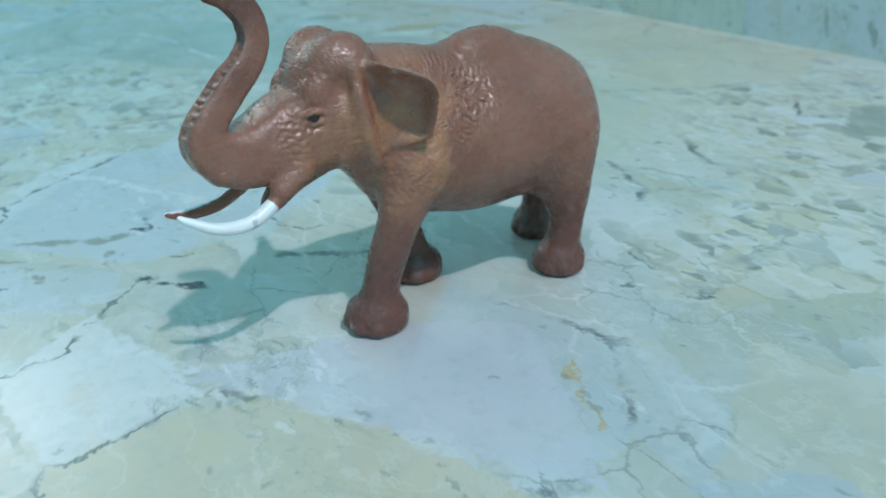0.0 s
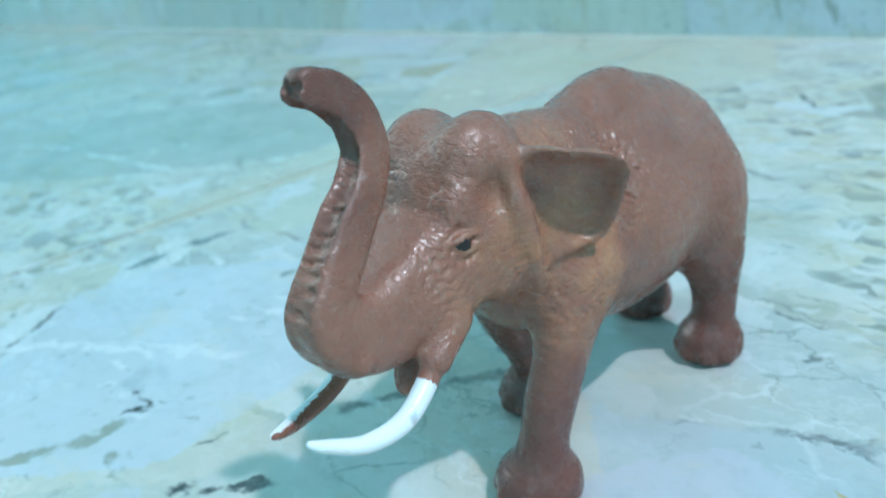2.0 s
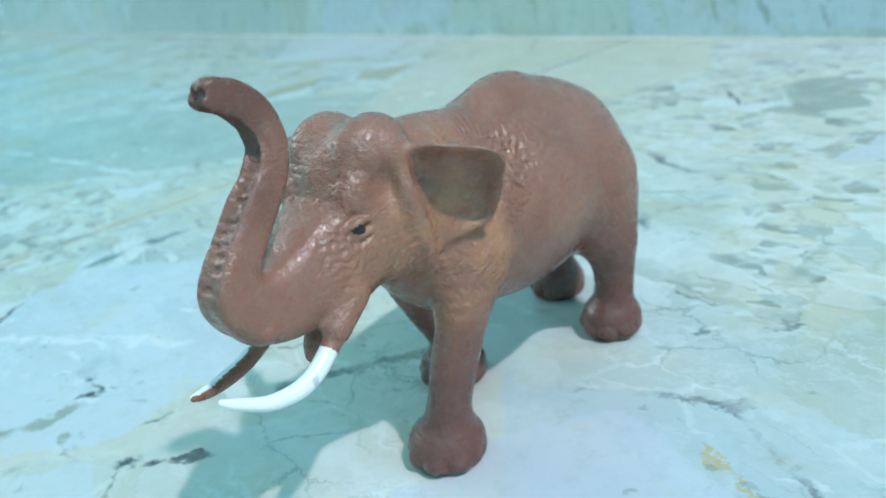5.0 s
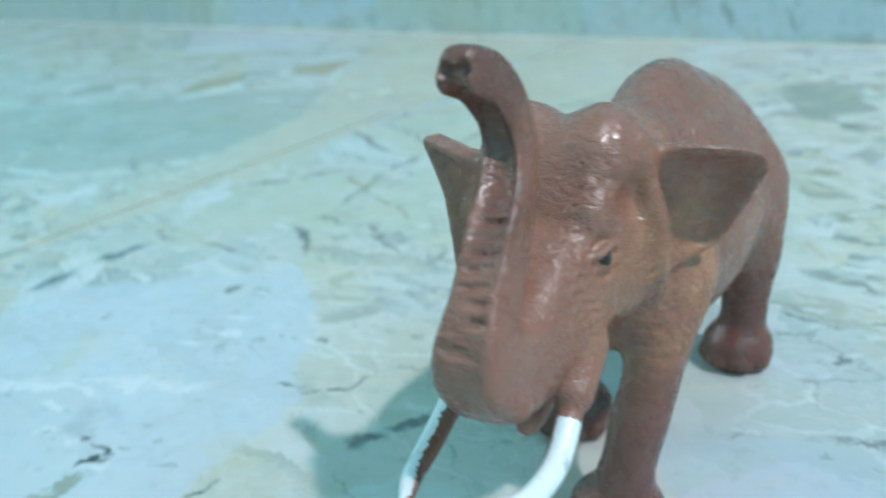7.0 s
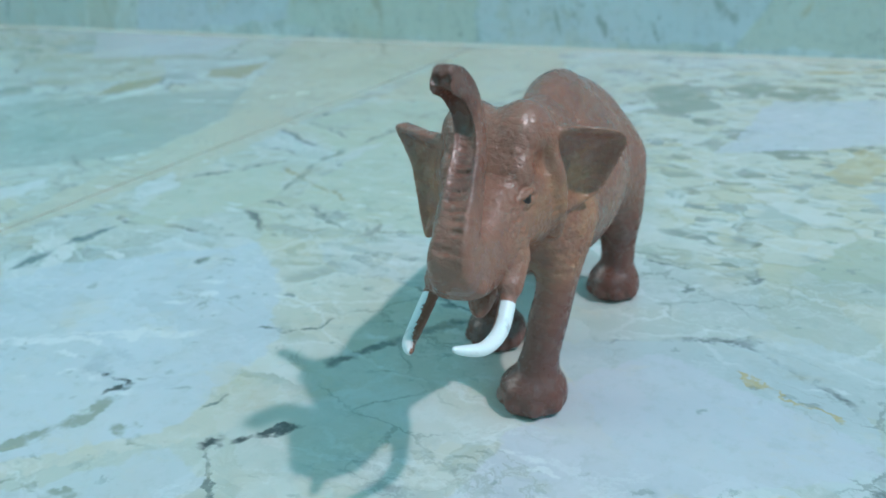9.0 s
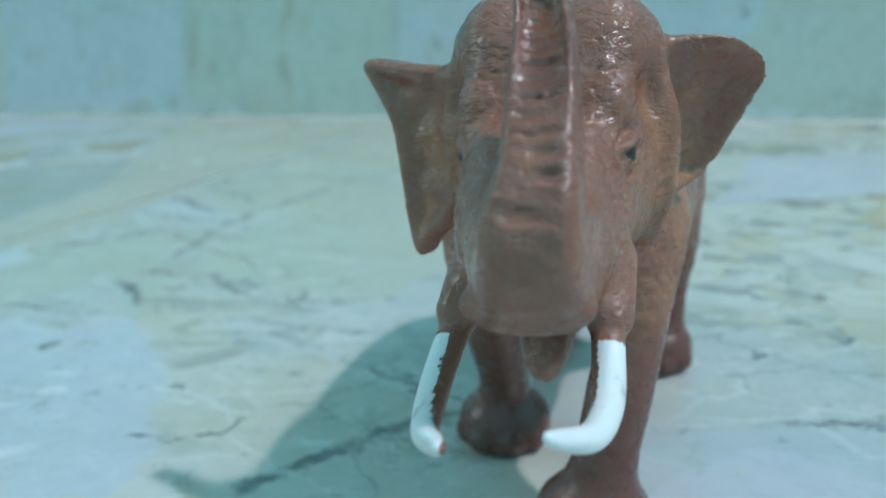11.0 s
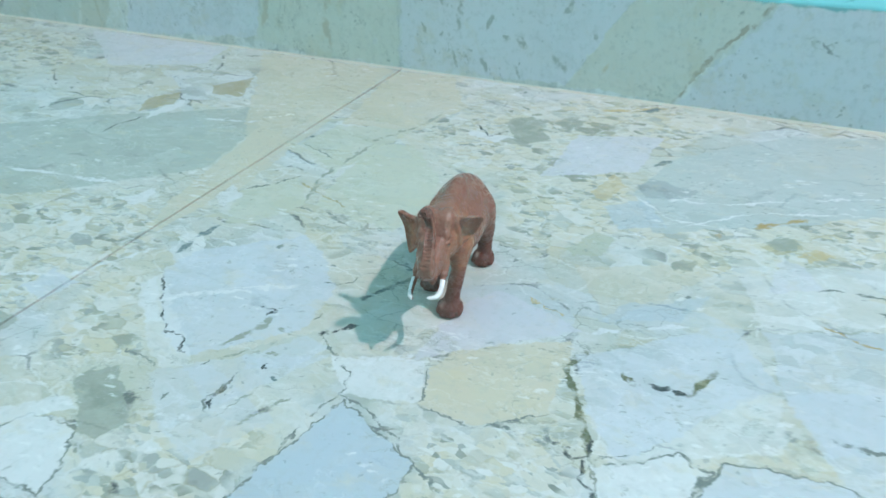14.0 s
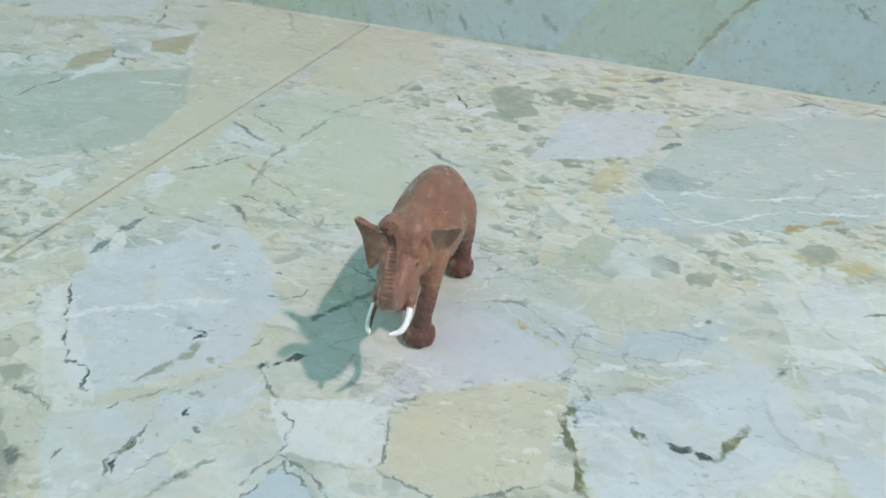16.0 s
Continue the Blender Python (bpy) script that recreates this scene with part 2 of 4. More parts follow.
    def vein(self, colour, wide, *points):
        """A seam or crack through the points."""
        inner = None
        for (x0, y0), (x1, y1) in zip(points, points[1:]):
            half = 0.62 * math.hypot(x1 - x0, y1 - y0)
            d = self.shape(self.calm, (x0 + x1) / 2, (y0 + y1) / 2, half, 1.2 * wide, math.degrees(math.atan2(y1 - y0, x1 - x0)))
            inner = d if inner is None else self.m.math("MAXIMUM", inner, d)
        self.col = self.m.mix(self.m.math("MULTIPLY", self.m.band(inner, 0.05, 0.5), self.breaks), self.col, colour)

    def crack(self, x, y, half, turn, colour=DARK, much=0.85, wide=0.0013):
        inner = self.shape(self.calm, x, y, half, wide, turn)
        mask = self.m.math("MULTIPLY", self.m.band(inner, 0.0, 0.45 + (1 - much)), self.breaks)
        self.col = self.m.mix(mask, self.col, colour)


def clasts(m, p):
    """Small angular clasts in many tones, two sizes, with white and grey seams between them."""
    push = m.vmath("SCALE", m.vmath("SUBTRACT", m.noise(p, 40, 4, 0.6, colour=True), (0.5, 0.5, 0.5)))
    push.node.inputs["Scale"].default_value = 0.016
    turned = m.node("ShaderNodeMapping", Vector=m.vmath("ADD", p, push))
    turned.inputs["Rotation"].default_value = (0, 0, radians(-28))
    turned.inputs["Scale"].default_value = (1.0, 1.9, 1.0)
    t = turned.outputs[0]
    tones = ((0.0, (0.20, 0.24, 0.20)), (0.07, (0.34, 0.37, 0.29)), (0.13, (0.60, 0.58, 0.47)), (0.42, (0.68, 0.70, 0.67)), (0.56, (0.60, 0.56, 0.41)), (0.72, (0.63, 0.62, 0.52)), (0.86, (0.46, 0.50, 0.46)), (1.0, (0.26, 0.30, 0.27)))
    large = m.ramp(m.node("ShaderNodeSeparateColor", Color=m.voronoi(t, 46, out="Color")).outputs[0], *tones)
    small = m.ramp(m.node("ShaderNodeSeparateColor", Color=m.voronoi(t, 120, out="Color")).outputs[1], *tones)
    col = m.mix(m.band(m.noise(p, 26, 3, 0.6), 0.42, 0.56), large, small)
    seams = m.band(m.voronoi(t, 46, "DISTANCE_TO_EDGE"), 0.07, 0.02)
    pick = m.band(m.noise(p, 34, 3, 0.6), 0.46, 0.54)
    col = m.mix(m.math("MULTIPLY", seams, m.math("MULTIPLY", pick, 0.5)), col, (0.70, 0.72, 0.70))
    return m.mix(m.math("MULTIPLY", seams, m.math("MULTIPLY", m.band(pick, 0.5, 0.1), 0.35)), col, (0.36, 0.33, 0.22))


def floor_figures(m, p, col):
    s = Stone(m, p, col)
    # broken zones: small clasts between the plates
    s.zone((-0.176, 0.269), (-0.148, 0.314), (-0.046, 0.396), (0.108, 0.387), (0.065, 0.290), (-0.032, 0.209), (-0.106, 0.186))
    s.zone((0.102, 0.385), (0.283, 0.386), (0.282, 0.411), (0.106, 0.419))
    s.zone((-0.058, 0.201), (0.054, 0.255), (0.062, 0.196), (0.062, 0.127), (0.016, 0.079), (-0.027, 0.136))
    s.zone((0.057, 0.153), (0.291, 0.281), (0.297, 0.197), (0.115, 0.098))
    s.zone((-0.458, -0.032), (-0.311, 0.067), (-0.237, -0.007), (-0.305, -0.065), (-0.282, -0.168))
    s.zone((-0.222, -0.140), (-0.272, -0.032), (-0.223, -0.029), (-0.147, -0.105), (-0.181, -0.135))
    s.zone((-0.957, 0.353), (-0.746, 0.373), (-0.652, 0.275), (-0.751, 0.194))
    s.zone((0.028, -0.090), (0.087, -0.056), (0.123, -0.086), (0.123, -0.138), (0.046, -0.175))
    s.zone((-0.148, -0.182), (-0.085, -0.116), (-0.040, -0.125), (-0.033, -0.180), (-0.047, -0.220), (-0.107, -0.211))
    stray = m.math("MULTIPLY", m.band(m.noise(p, 7, 4, 0.6), 0.52, 0.60), 0.55)
    s.col = m.mix(m.math("MULTIPLY", m.math("MAXIMUM", s.loose, stray), 0.85), s.col, clasts(m, p))
    # plates
    s.plate(BLUEPALE, 0.65, (0.196, 0.016), (0.306, 0.067), (0.313, -0.033), (0.250, -0.063), (0.227, -0.026))
    s.plate(BLUEPALE, 0.55, (-0.048, -0.059), (-0.074, -0.105), (-0.085, -0.128), (-0.126, -0.102), (-0.097, -0.082))
    s.plate(BLUEPALE, 0.50, (-0.142, -0.117), (-0.112, -0.096), (-0.082, -0.127), (-0.043, -0.121), (-0.068, -0.161), (-0.103, -0.149))
    s.plate(WHITE, 0.50, (0.146, 0.133), (0.297, 0.193), (0.301, 0.130), (0.179, 0.070))
    s.plate(WHITE, 0.55, (0.104, -0.039), (0.196, 0.016), (0.204, -0.031), (0.162, -0.049), (0.130, -0.066))
    s.plate(GREYGREEN, 0.80, (-0.612, 0.087), (-0.481, 0.176), (-0.350, 0.250), (-0.317, 0.205), (-0.302, 0.114), (-0.381, 0.039), (-0.472, -0.021))
    s.plate(GREYGREEN, 0.60, (-0.747, -0.028), (-0.612, 0.087), (-0.472, -0.021), (-0.574, -0.127))
    s.plate(LILAC, 0.85, (-0.751, 0.389), (-0.515, 0.394), (-0.499, 0.335), (-0.608, 0.288))
    s.plate(CREAM, 0.70, (-0.461, 0.393), (-0.275, 0.392), (-0.257, 0.194), (-0.244, 0.079), (-0.320, 0.212))
    s.plate(CREAM, 0.75, (-0.318, 0.209), (-0.260, 0.193), (-0.254, 0.058), (-0.258, 0.009), (-0.277, 0.015))
    s.plate(CREAM, 0.80, (-0.271, 0.389), (-0.203, 0.398), (-0.148, 0.326), (-0.164, 0.254), (-0.242, 0.241))
    s.plate(PALEGREEN, 0.75, (-0.246, 0.235), (-0.168, 0.260), (-0.192, 0.219), (-0.189, 0.150), (-0.253, 0.188))
    s.plate(PALEGREEN, 0.80, (-0.154, 0.224), (-0.101, 0.176), (-0.083, 0.133), (-0.090, 0.083), (-0.170, 0.095), (-0.189, 0.214))
    s.plate(PALEGREEN, 0.70, (-0.243, 0.091), (-0.214, 0.133), (-0.175, 0.092), (-0.200, 0.049), (-0.219, 0.041))
    s.plate(LILAC, 0.90, (-0.022, 0.300), (0.049, 0.323), (0.046, 0.245), (-0.024, 0.210))
    s.plate(BLUEGREY, 0.85, (0.055, 0.210), (0.065, 0.280), (0.147, 0.364), (0.282, 0.406), (0.291, 0.281), (0.179, 0.207), (0.086, 0.157))
    s.plate(BLUEGREY, 0.80, (0.282, 0.406), (0.373, 0.410), (0.372, 0.303), (0.291, 0.281))
    s.plate(LIGHTBLUE, 0.70, (0.041, 0.182), (0.068, 0.204), (0.092, 0.169), (0.063, 0.151))
    s.plate(BLUEPALE, 0.85, (-0.217, -0.026), (-0.209, 0.005), (-0.147, 0.053), (-0.112, 0.030), (-0.087, 0.003), (-0.078, -0.044), (-0.130, -0.097), (-0.162, -0.083))
    s.plate(WHITE, 0.60, (-0.216, -0.043), (-0.214, -0.029), (-0.159, -0.085), (-0.120, -0.099), (-0.135, -0.113), (-0.172, -0.088))
    s.plate(LIGHTBLUE, 0.95, (-0.036, -0.196), (-0.027, -0.141), (-0.022, -0.088), (0.040, -0.115), (0.040, -0.133), (0.021, -0.173), rim=True)
    s.plate(CREAM, 0.95, (0.012, -0.041), (0.022, -0.014), (0.078, 0.012), (0.083, -0.004), (0.087, -0.053), (0.054, -0.076), (0.019, -0.074))
    s.plate(LILAC, 0.80, (-0.003, -0.042), (-0.001, 0.021), (0.016, 0.046), (0.080, 0.025), (0.022, -0.014))
    s.plate(WHITE, 0.80, (-0.048, -0.059), (0.007, -0.039), (0.019, -0.074), (-0.013, -0.082), (-0.027, -0.082))
    s.plate(STONEGREY, 0.90, (-0.179, -0.139), (-0.163, -0.121), (-0.118, -0.153), (-0.124, -0.172), (-0.141, -0.170))
    s.plate(STONEGREY, 0.85, (-0.287, -0.135), (-0.284, -0.113), (-0.260, -0.113), (-0.261, -0.139))
    s.plate(WHITE, 0.90, (-0.191, -0.209), (-0.177, -0.175), (-0.142, -0.169), (-0.128, -0.195), (-0.121, -0.212), (-0.177, -0.218), rim=True)
    s.plate(GREYGREEN, 0.60, (-0.219, -0.216), (-0.196, -0.193), (-0.181, -0.215), (-0.201, -0.230))
    s.plate(WHITE, 0.85, (-0.251, -0.219), (-0.169, -0.152), (-0.155, -0.159), (-0.191, -0.192), (-0.226, -0.228))
    s.plate(BLUEPALE, 0.80, (-0.294, -0.087), (-0.291, -0.059), (-0.261, -0.064), (-0.263, -0.092))
    s.plate(BLUEPALE, 0.70, (0.083, 0.002), (0.159, 0.065), (0.195, 0.021), (0.143, -0.016), (0.131, -0.067), (0.107, -0.044))
    s.plate(WHITE, 0.85, (0.122, -0.076), (0.158, -0.050), (0.174, -0.057), (0.163, -0.100), (0.133, -0.102), rim=True)
    s.plate(BLUEPALE, 0.85, (0.168, -0.102), (0.179, -0.047), (0.239, -0.039), (0.250, -0.063), rim=True)
    s.plate(BLUEPALE, 0.60, (0.179, 0.070), (0.302, 0.124), (0.309, 0.024), (0.226, -0.021), (0.196, 0.016))
    s.plate(CREAM, 0.60, (0.049, 0.094), (0.146, 0.133), (0.106, 0.070), (0.092, 0.040))
    s.plate(CREAM, 0.70, (0.229, 0.127), (0.257, 0.159), (0.299, 0.159), (0.276, 0.125))
    s.plate(LIGHTBLUE, 0.60, (0.084, 0.038), (0.098, 0.065), (0.144, 0.092), (0.128, 0.056))
    s.plate(BLUEPALE, 0.60, (-0.074, -0.050), (-0.097, -0.082), (-0.089, -0.092), (-0.063, -0.080), (-0.053, -0.051))
    s.plate(OLIVE, 0.85, (-0.465, 0.191), (-0.482, 0.223), (-0.459, 0.249), (-0.441, 0.223))
    s.plate(OLIVE, 0.85, (-0.441, 0.280), (-0.412, 0.316), (-0.385, 0.263), (-0.424, 0.258))
    s.plate(WHITE, 1.00, (-0.441, 0.180), (-0.450, 0.196), (-0.438, 0.240), (-0.427, 0.222))
    s.plate(WHITE, 0.90, (-0.331, 0.041), (-0.314, 0.066), (-0.302, 0.042), (-0.317, 0.035))
    s.plate(WHITE, 0.90, (-0.257, 0.073), (-0.255, 0.097), (-0.234, 0.083), (-0.239, 0.064))
    s.plate(OLIVE, 0.70, (0.160, 0.166), (0.178, 0.188), (0.186, 0.175), (0.171, 0.158))
    s.plate(OCHREPALE, 0.70, (0.183, 0.163), (0.194, 0.179), (0.208, 0.173), (0.197, 0.161))
    s.plate(STONEGREY, 0.80, (0.107, 0.120), (0.122, 0.134), (0.123, 0.117), (0.111, 0.112))
    s.plate(OCHREPALE, 0.70, (0.023, 0.201), (0.033, 0.234), (0.047, 0.217), (0.038, 0.191))
    s.plate(WHITE, 0.95, (-0.118, 0.264), (-0.118, 0.272), (-0.071, 0.275), (-0.086, 0.258))
    s.plate(STONEGREY, 0.80, (-0.099, 0.301), (-0.090, 0.323), (-0.043, 0.282), (-0.062, 0.262))
    s.plate(STONEGREY, 0.80, (-0.052, 0.320), (-0.039, 0.336), (-0.027, 0.322), (-0.037, 0.308))
    # seams and cracks
    s.vein(DARK, 0.0024, (-0.069, -0.045), (-0.060, -0.036), (-0.052, -0.025))
    s.vein(SEAM, 0.0010, (-0.065, -0.044), (-0.044, -0.059), (-0.028, -0.069), (-0.027, -0.084))
    s.vein(SEAM, 0.0011, (-0.027, -0.084), (-0.007, -0.089), (0.014, -0.097), (0.036, -0.113), (0.066, -0.128))
    s.vein(SEAM, 0.0012, (-0.027, -0.085), (-0.031, -0.112), (-0.030, -0.138), (-0.032, -0.161), (-0.032, -0.187))
    s.vein(DARK, 0.0011, (-0.213, -0.029), (-0.182, -0.061), (-0.161, -0.082), (-0.146, -0.082), (-0.132, -0.096))
    s.vein(TEALGREY, 0.0040, (-0.225, -0.009), (-0.223, 0.014), (-0.221, 0.040))
    s.vein(DARK, 0.0012, (-0.090, -0.099), (-0.090, -0.119), (-0.082, -0.128))
    s.vein(SEAM, 0.0008, (0.011, -0.042), (0.019, -0.074), (0.055, -0.077), (0.087, -0.052))
    s.vein(SEAM, 0.0016, (0.060, -0.071), (0.081, -0.069), (0.099, -0.073), (0.090, -0.060))
    s.vein(MOSS, 0.0024, (0.088, 0.008), (0.082, -0.012), (0.095, -0.033), (0.108, -0.050), (0.120, -0.073))
    s.vein(DARK, 0.0015, (0.114, -0.058), (0.120, -0.072), (0.119, -0.086), (0.132, -0.097))
    s.vein(DARK, 0.0016, (0.096, -0.072), (0.103, -0.066), (0.113, -0.077), (0.119, -0.069))
    s.vein(MOSS, 0.0030, (0.112, -0.001), (0.126, -0.010))
    s.vein(DARK, 0.0024, (0.128, -0.005), (0.143, -0.003), (0.153, -0.006))
    s.vein(MOSS, 0.0030, (0.153, -0.006), (0.160, 0.022))
    s.vein(SEAM, 0.0013, (0.162, -0.050), (0.172, -0.058), (0.171, -0.071))
    s.vein(SEAM, 0.0014, (0.180, -0.048), (0.170, -0.076), (0.163, -0.100))
    s.vein(SEAM, 0.0009, (0.118, -0.073), (0.129, -0.064), (0.146, -0.048))
    s.vein(OCHRE, 0.0013, (0.202, 0.091), (0.224, 0.084), (0.249, 0.077))
    s.vein(OCHRE, 0.0013, (0.267, 0.042), (0.285, 0.035), (0.303, 0.027))
    s.vein(SEAM, 0.0018, (0.224, -0.008), (0.237, -0.008), (0.252, -0.009))
    s.vein(OCHREPALE, 0.0008, (0.030, 0.048), (0.046, 0.039), (0.063, 0.034))
    s.vein(SEAM, 0.0012, (0.200, 0.125), (0.220, 0.132), (0.246, 0.133))
    s.vein(SEAM, 0.0012, (0.233, 0.115), (0.250, 0.114), (0.268, 0.114))
    s.vein(DARK, 0.0018, (0.270, 0.155), (0.287, 0.158))
    s.vein(SEAM, 0.0011, (-0.260, 0.193), (-0.236, 0.185), (-0.205, 0.173))
    s.vein(OLIVE, 0.0012, (-0.213, 0.128), (-0.176, 0.112), (-0.142, 0.101))
    s.vein(SEAM, 0.0012, (-0.242, 0.095), (-0.226, 0.113), (-0.213, 0.136))
    s.vein(SEAM, 0.0012, (-0.179, 0.085), (-0.159, 0.088), (-0.125, 0.078))
    s.vein(STONEGREY, 0.0022, (-0.162, 0.300), (-0.169, 0.263), (-0.192, 0.224), (-0.189, 0.209))
    s.vein(STONEGREY, 0.0024, (-0.189, 0.209), (-0.193, 0.167), (-0.194, 0.139), (-0.180, 0.096))
    s.vein(DARK, 0.0016, (-0.454, 0.136), (-0.455, 0.161), (-0.445, 0.186))
    s.vein(TEALGREY, 0.0030, (-0.722, 0.172), (-0.698, 0.200))
    s.vein(WHITE, 0.0028, (-0.478, 0.045), (-0.413, 0.054), (-0.348, 0.061))
    s.vein(WHITE, 0.0024, (-0.578, 0.019), (-0.540, 0.032), (-0.498, 0.042))
    s.vein(WHITE, 0.0022, (-0.374, -0.097), (-0.342, -0.088), (-0.275, -0.062), (-0.260, -0.034), (-0.241, -0.009))
    s.vein(WHITE, 0.0020, (-0.383, 0.201), (-0.357, 0.208), (-0.326, 0.217))
    s.vein(WHITE, 0.0014, (0.065, 0.214), (0.119, 0.216), (0.171, 0.244), (0.259, 0.288))
    s.vein(WHITE, 0.0014, (0.101, 0.173), (0.149, 0.214), (0.220, 0.240))
    s.vein(WHITE, 0.0016, (-0.189, -0.052), (-0.156, -0.029), (-0.116, -0.006))
    s.vein(WHITE, 0.0025, (-0.033, -0.052), (-0.009, -0.043), (0.009, -0.040))
    s.vein(WHITE, 0.0022, (0.078, 0.024), (0.111, 0.041), (0.141, 0.057))
    s.vein(DARK, 0.0022, (-0.081, -0.205), (-0.091, -0.189))
    s.vein(DARK, 0.0014, (-0.121, 0.290), (-0.097, 0.268), (-0.084, 0.284))
    s.vein(TEALGREY, 0.0034, (-0.158, 0.028), (-0.151, 0.037), (-0.141, 0.034))
    s.vein(DARK, 0.0012, (-0.122, -0.036), (-0.108, -0.032), (-0.112, -0.039))
    s.vein(SEAM, 0.0010, (-0.096, 0.004), (-0.084, 0.008), (-0.078, 0.019))
    s.vein(DARK, 0.0020, (0.022, 0.093), (0.028, 0.101))
    s.vein(TEALGREY, 0.0030, (0.054, 0.261), (0.062, 0.279), (0.068, 0.272))
    s.vein(TEALGREY, 0.0060, (0.055, 0.217), (0.065, 0.228), (0.088, 0.216))
    s.vein(WHITE, 0.0035, (0.084, 0.211), (0.101, 0.224))
    s.vein(SEAM, 0.0010, (-0.170, -0.105), (-0.151, -0.107), (-0.137, -0.114))
    s.plate(STONEGREY, 0.85, (-0.093, 0.304), (-0.085, 0.324), (-0.067, 0.323), (-0.058, 0.307), (-0.079, 0.286))
    s.plate(STONEGREY, 0.85, (-0.054, 0.320), (-0.043, 0.338), (-0.029, 0.332), (-0.030, 0.311), (-0.043, 0.310))
    s.plate(STONEGREY, 0.70, (-0.086, 0.264), (-0.055, 0.292), (-0.041, 0.277), (-0.076, 0.258))
    s.plate(SLATE, 0.80, (0.053, 0.223), (0.062, 0.239), (0.101, 0.234), (0.100, 0.220), (0.064, 0.206))
    s.plate(MOSSPALE, 0.75, (0.035, 0.111), (0.048, 0.142), (0.066, 0.139), (0.064, 0.114), (0.044, 0.105))
    s.plate(STONEGREY, 0.90, (0.161, 0.174), (0.171, 0.189), (0.182, 0.183), (0.182, 0.169), (0.168, 0.167))
    s.plate(STONEGREY, 0.80, (0.106, 0.119), (0.113, 0.131), (0.124, 0.130), (0.122, 0.119), (0.110, 0.114))
    s.plate(OCHREPALE, 0.85, (0.185, 0.164), (0.196, 0.177), (0.208, 0.171), (0.193, 0.160))
    s.plate(OCHRE, 0.70, (0.127, 0.171), (0.134, 0.174), (0.132, 0.165))
    s.plate(WHITE, 0.70, (-0.216, -0.050), (-0.214, -0.035), (-0.171, -0.074), (-0.179, -0.081))
    s.plate(LILAC, 0.60, (0.172, 0.157), (0.190, 0.153), (0.204, 0.127), (0.172, 0.112))
    s.vein(OCHREPALE, 0.0050, (-0.025, 0.363), (0.004, 0.373), (0.033, 0.388))
    s.vein(TEALGREY, 0.0040, (0.015, 0.372), (0.030, 0.387))
    s.vein(TEALGREY, 0.0050, (0.055, 0.272), (0.064, 0.273))
    s.vein(OCHRE, 0.0030, (0.150, 0.192), (0.167, 0.204), (0.182, 0.219))
    s.vein(WHITE, 0.0014, (0.058, 0.148), (0.094, 0.147), (0.117, 0.141))
    s.vein(WHITE, 0.0014, (0.056, 0.207), (0.089, 0.184), (0.124, 0.182))
    s.vein(SEAM, 0.0013, (-0.090, -0.100), (-0.092, -0.120), (-0.084, -0.131))
    s.vein(SEAM, 0.0013, (-0.115, -0.126), (-0.114, -0.135))
    s.vein(STONEGREY, 0.0030, (-0.118, -0.078), (-0.108, -0.057), (-0.108, -0.041))
    s.vein(STONEGREY, 0.0028, (-0.096, -0.050), (-0.077, -0.052))
    s.vein(DARK, 0.0012, (-0.079, -0.089), (-0.080, -0.083))
    s.vein(SEAM, 0.0012, (-0.079, -0.034), (-0.077, -0.022))
    s.vein(WHITE, 0.0022, (-0.189, -0.058), (-0.176, -0.045), (-0.139, -0.024), (-0.111, 0.000))
    s.vein(WHITE, 0.0024, (-0.033, -0.059), (-0.016, -0.046), (-0.002, -0.034))
    s.vein(WHITE, 0.0020, (-0.112, -0.144), (-0.100, -0.140), (-0.086, -0.136))
    s.vein(STONEGREY, 0.0012, (-0.069, -0.097), (-0.074, -0.115), (-0.078, -0.131))
    s.vein(STONEGREY, 0.0012, (-0.048, -0.102), (-0.056, -0.117), (-0.063, -0.129))
    s.vein(STONEGREY, 0.0014, (-0.109, -0.086), (-0.097, -0.076), (-0.079, -0.072))
    s.vein(SEAM, 0.0010, (-0.113, -0.100), (-0.112, -0.092))
    s.vein(TEALGREY, 0.0016, (-0.072, -0.092), (-0.065, -0.091))
    return s.col


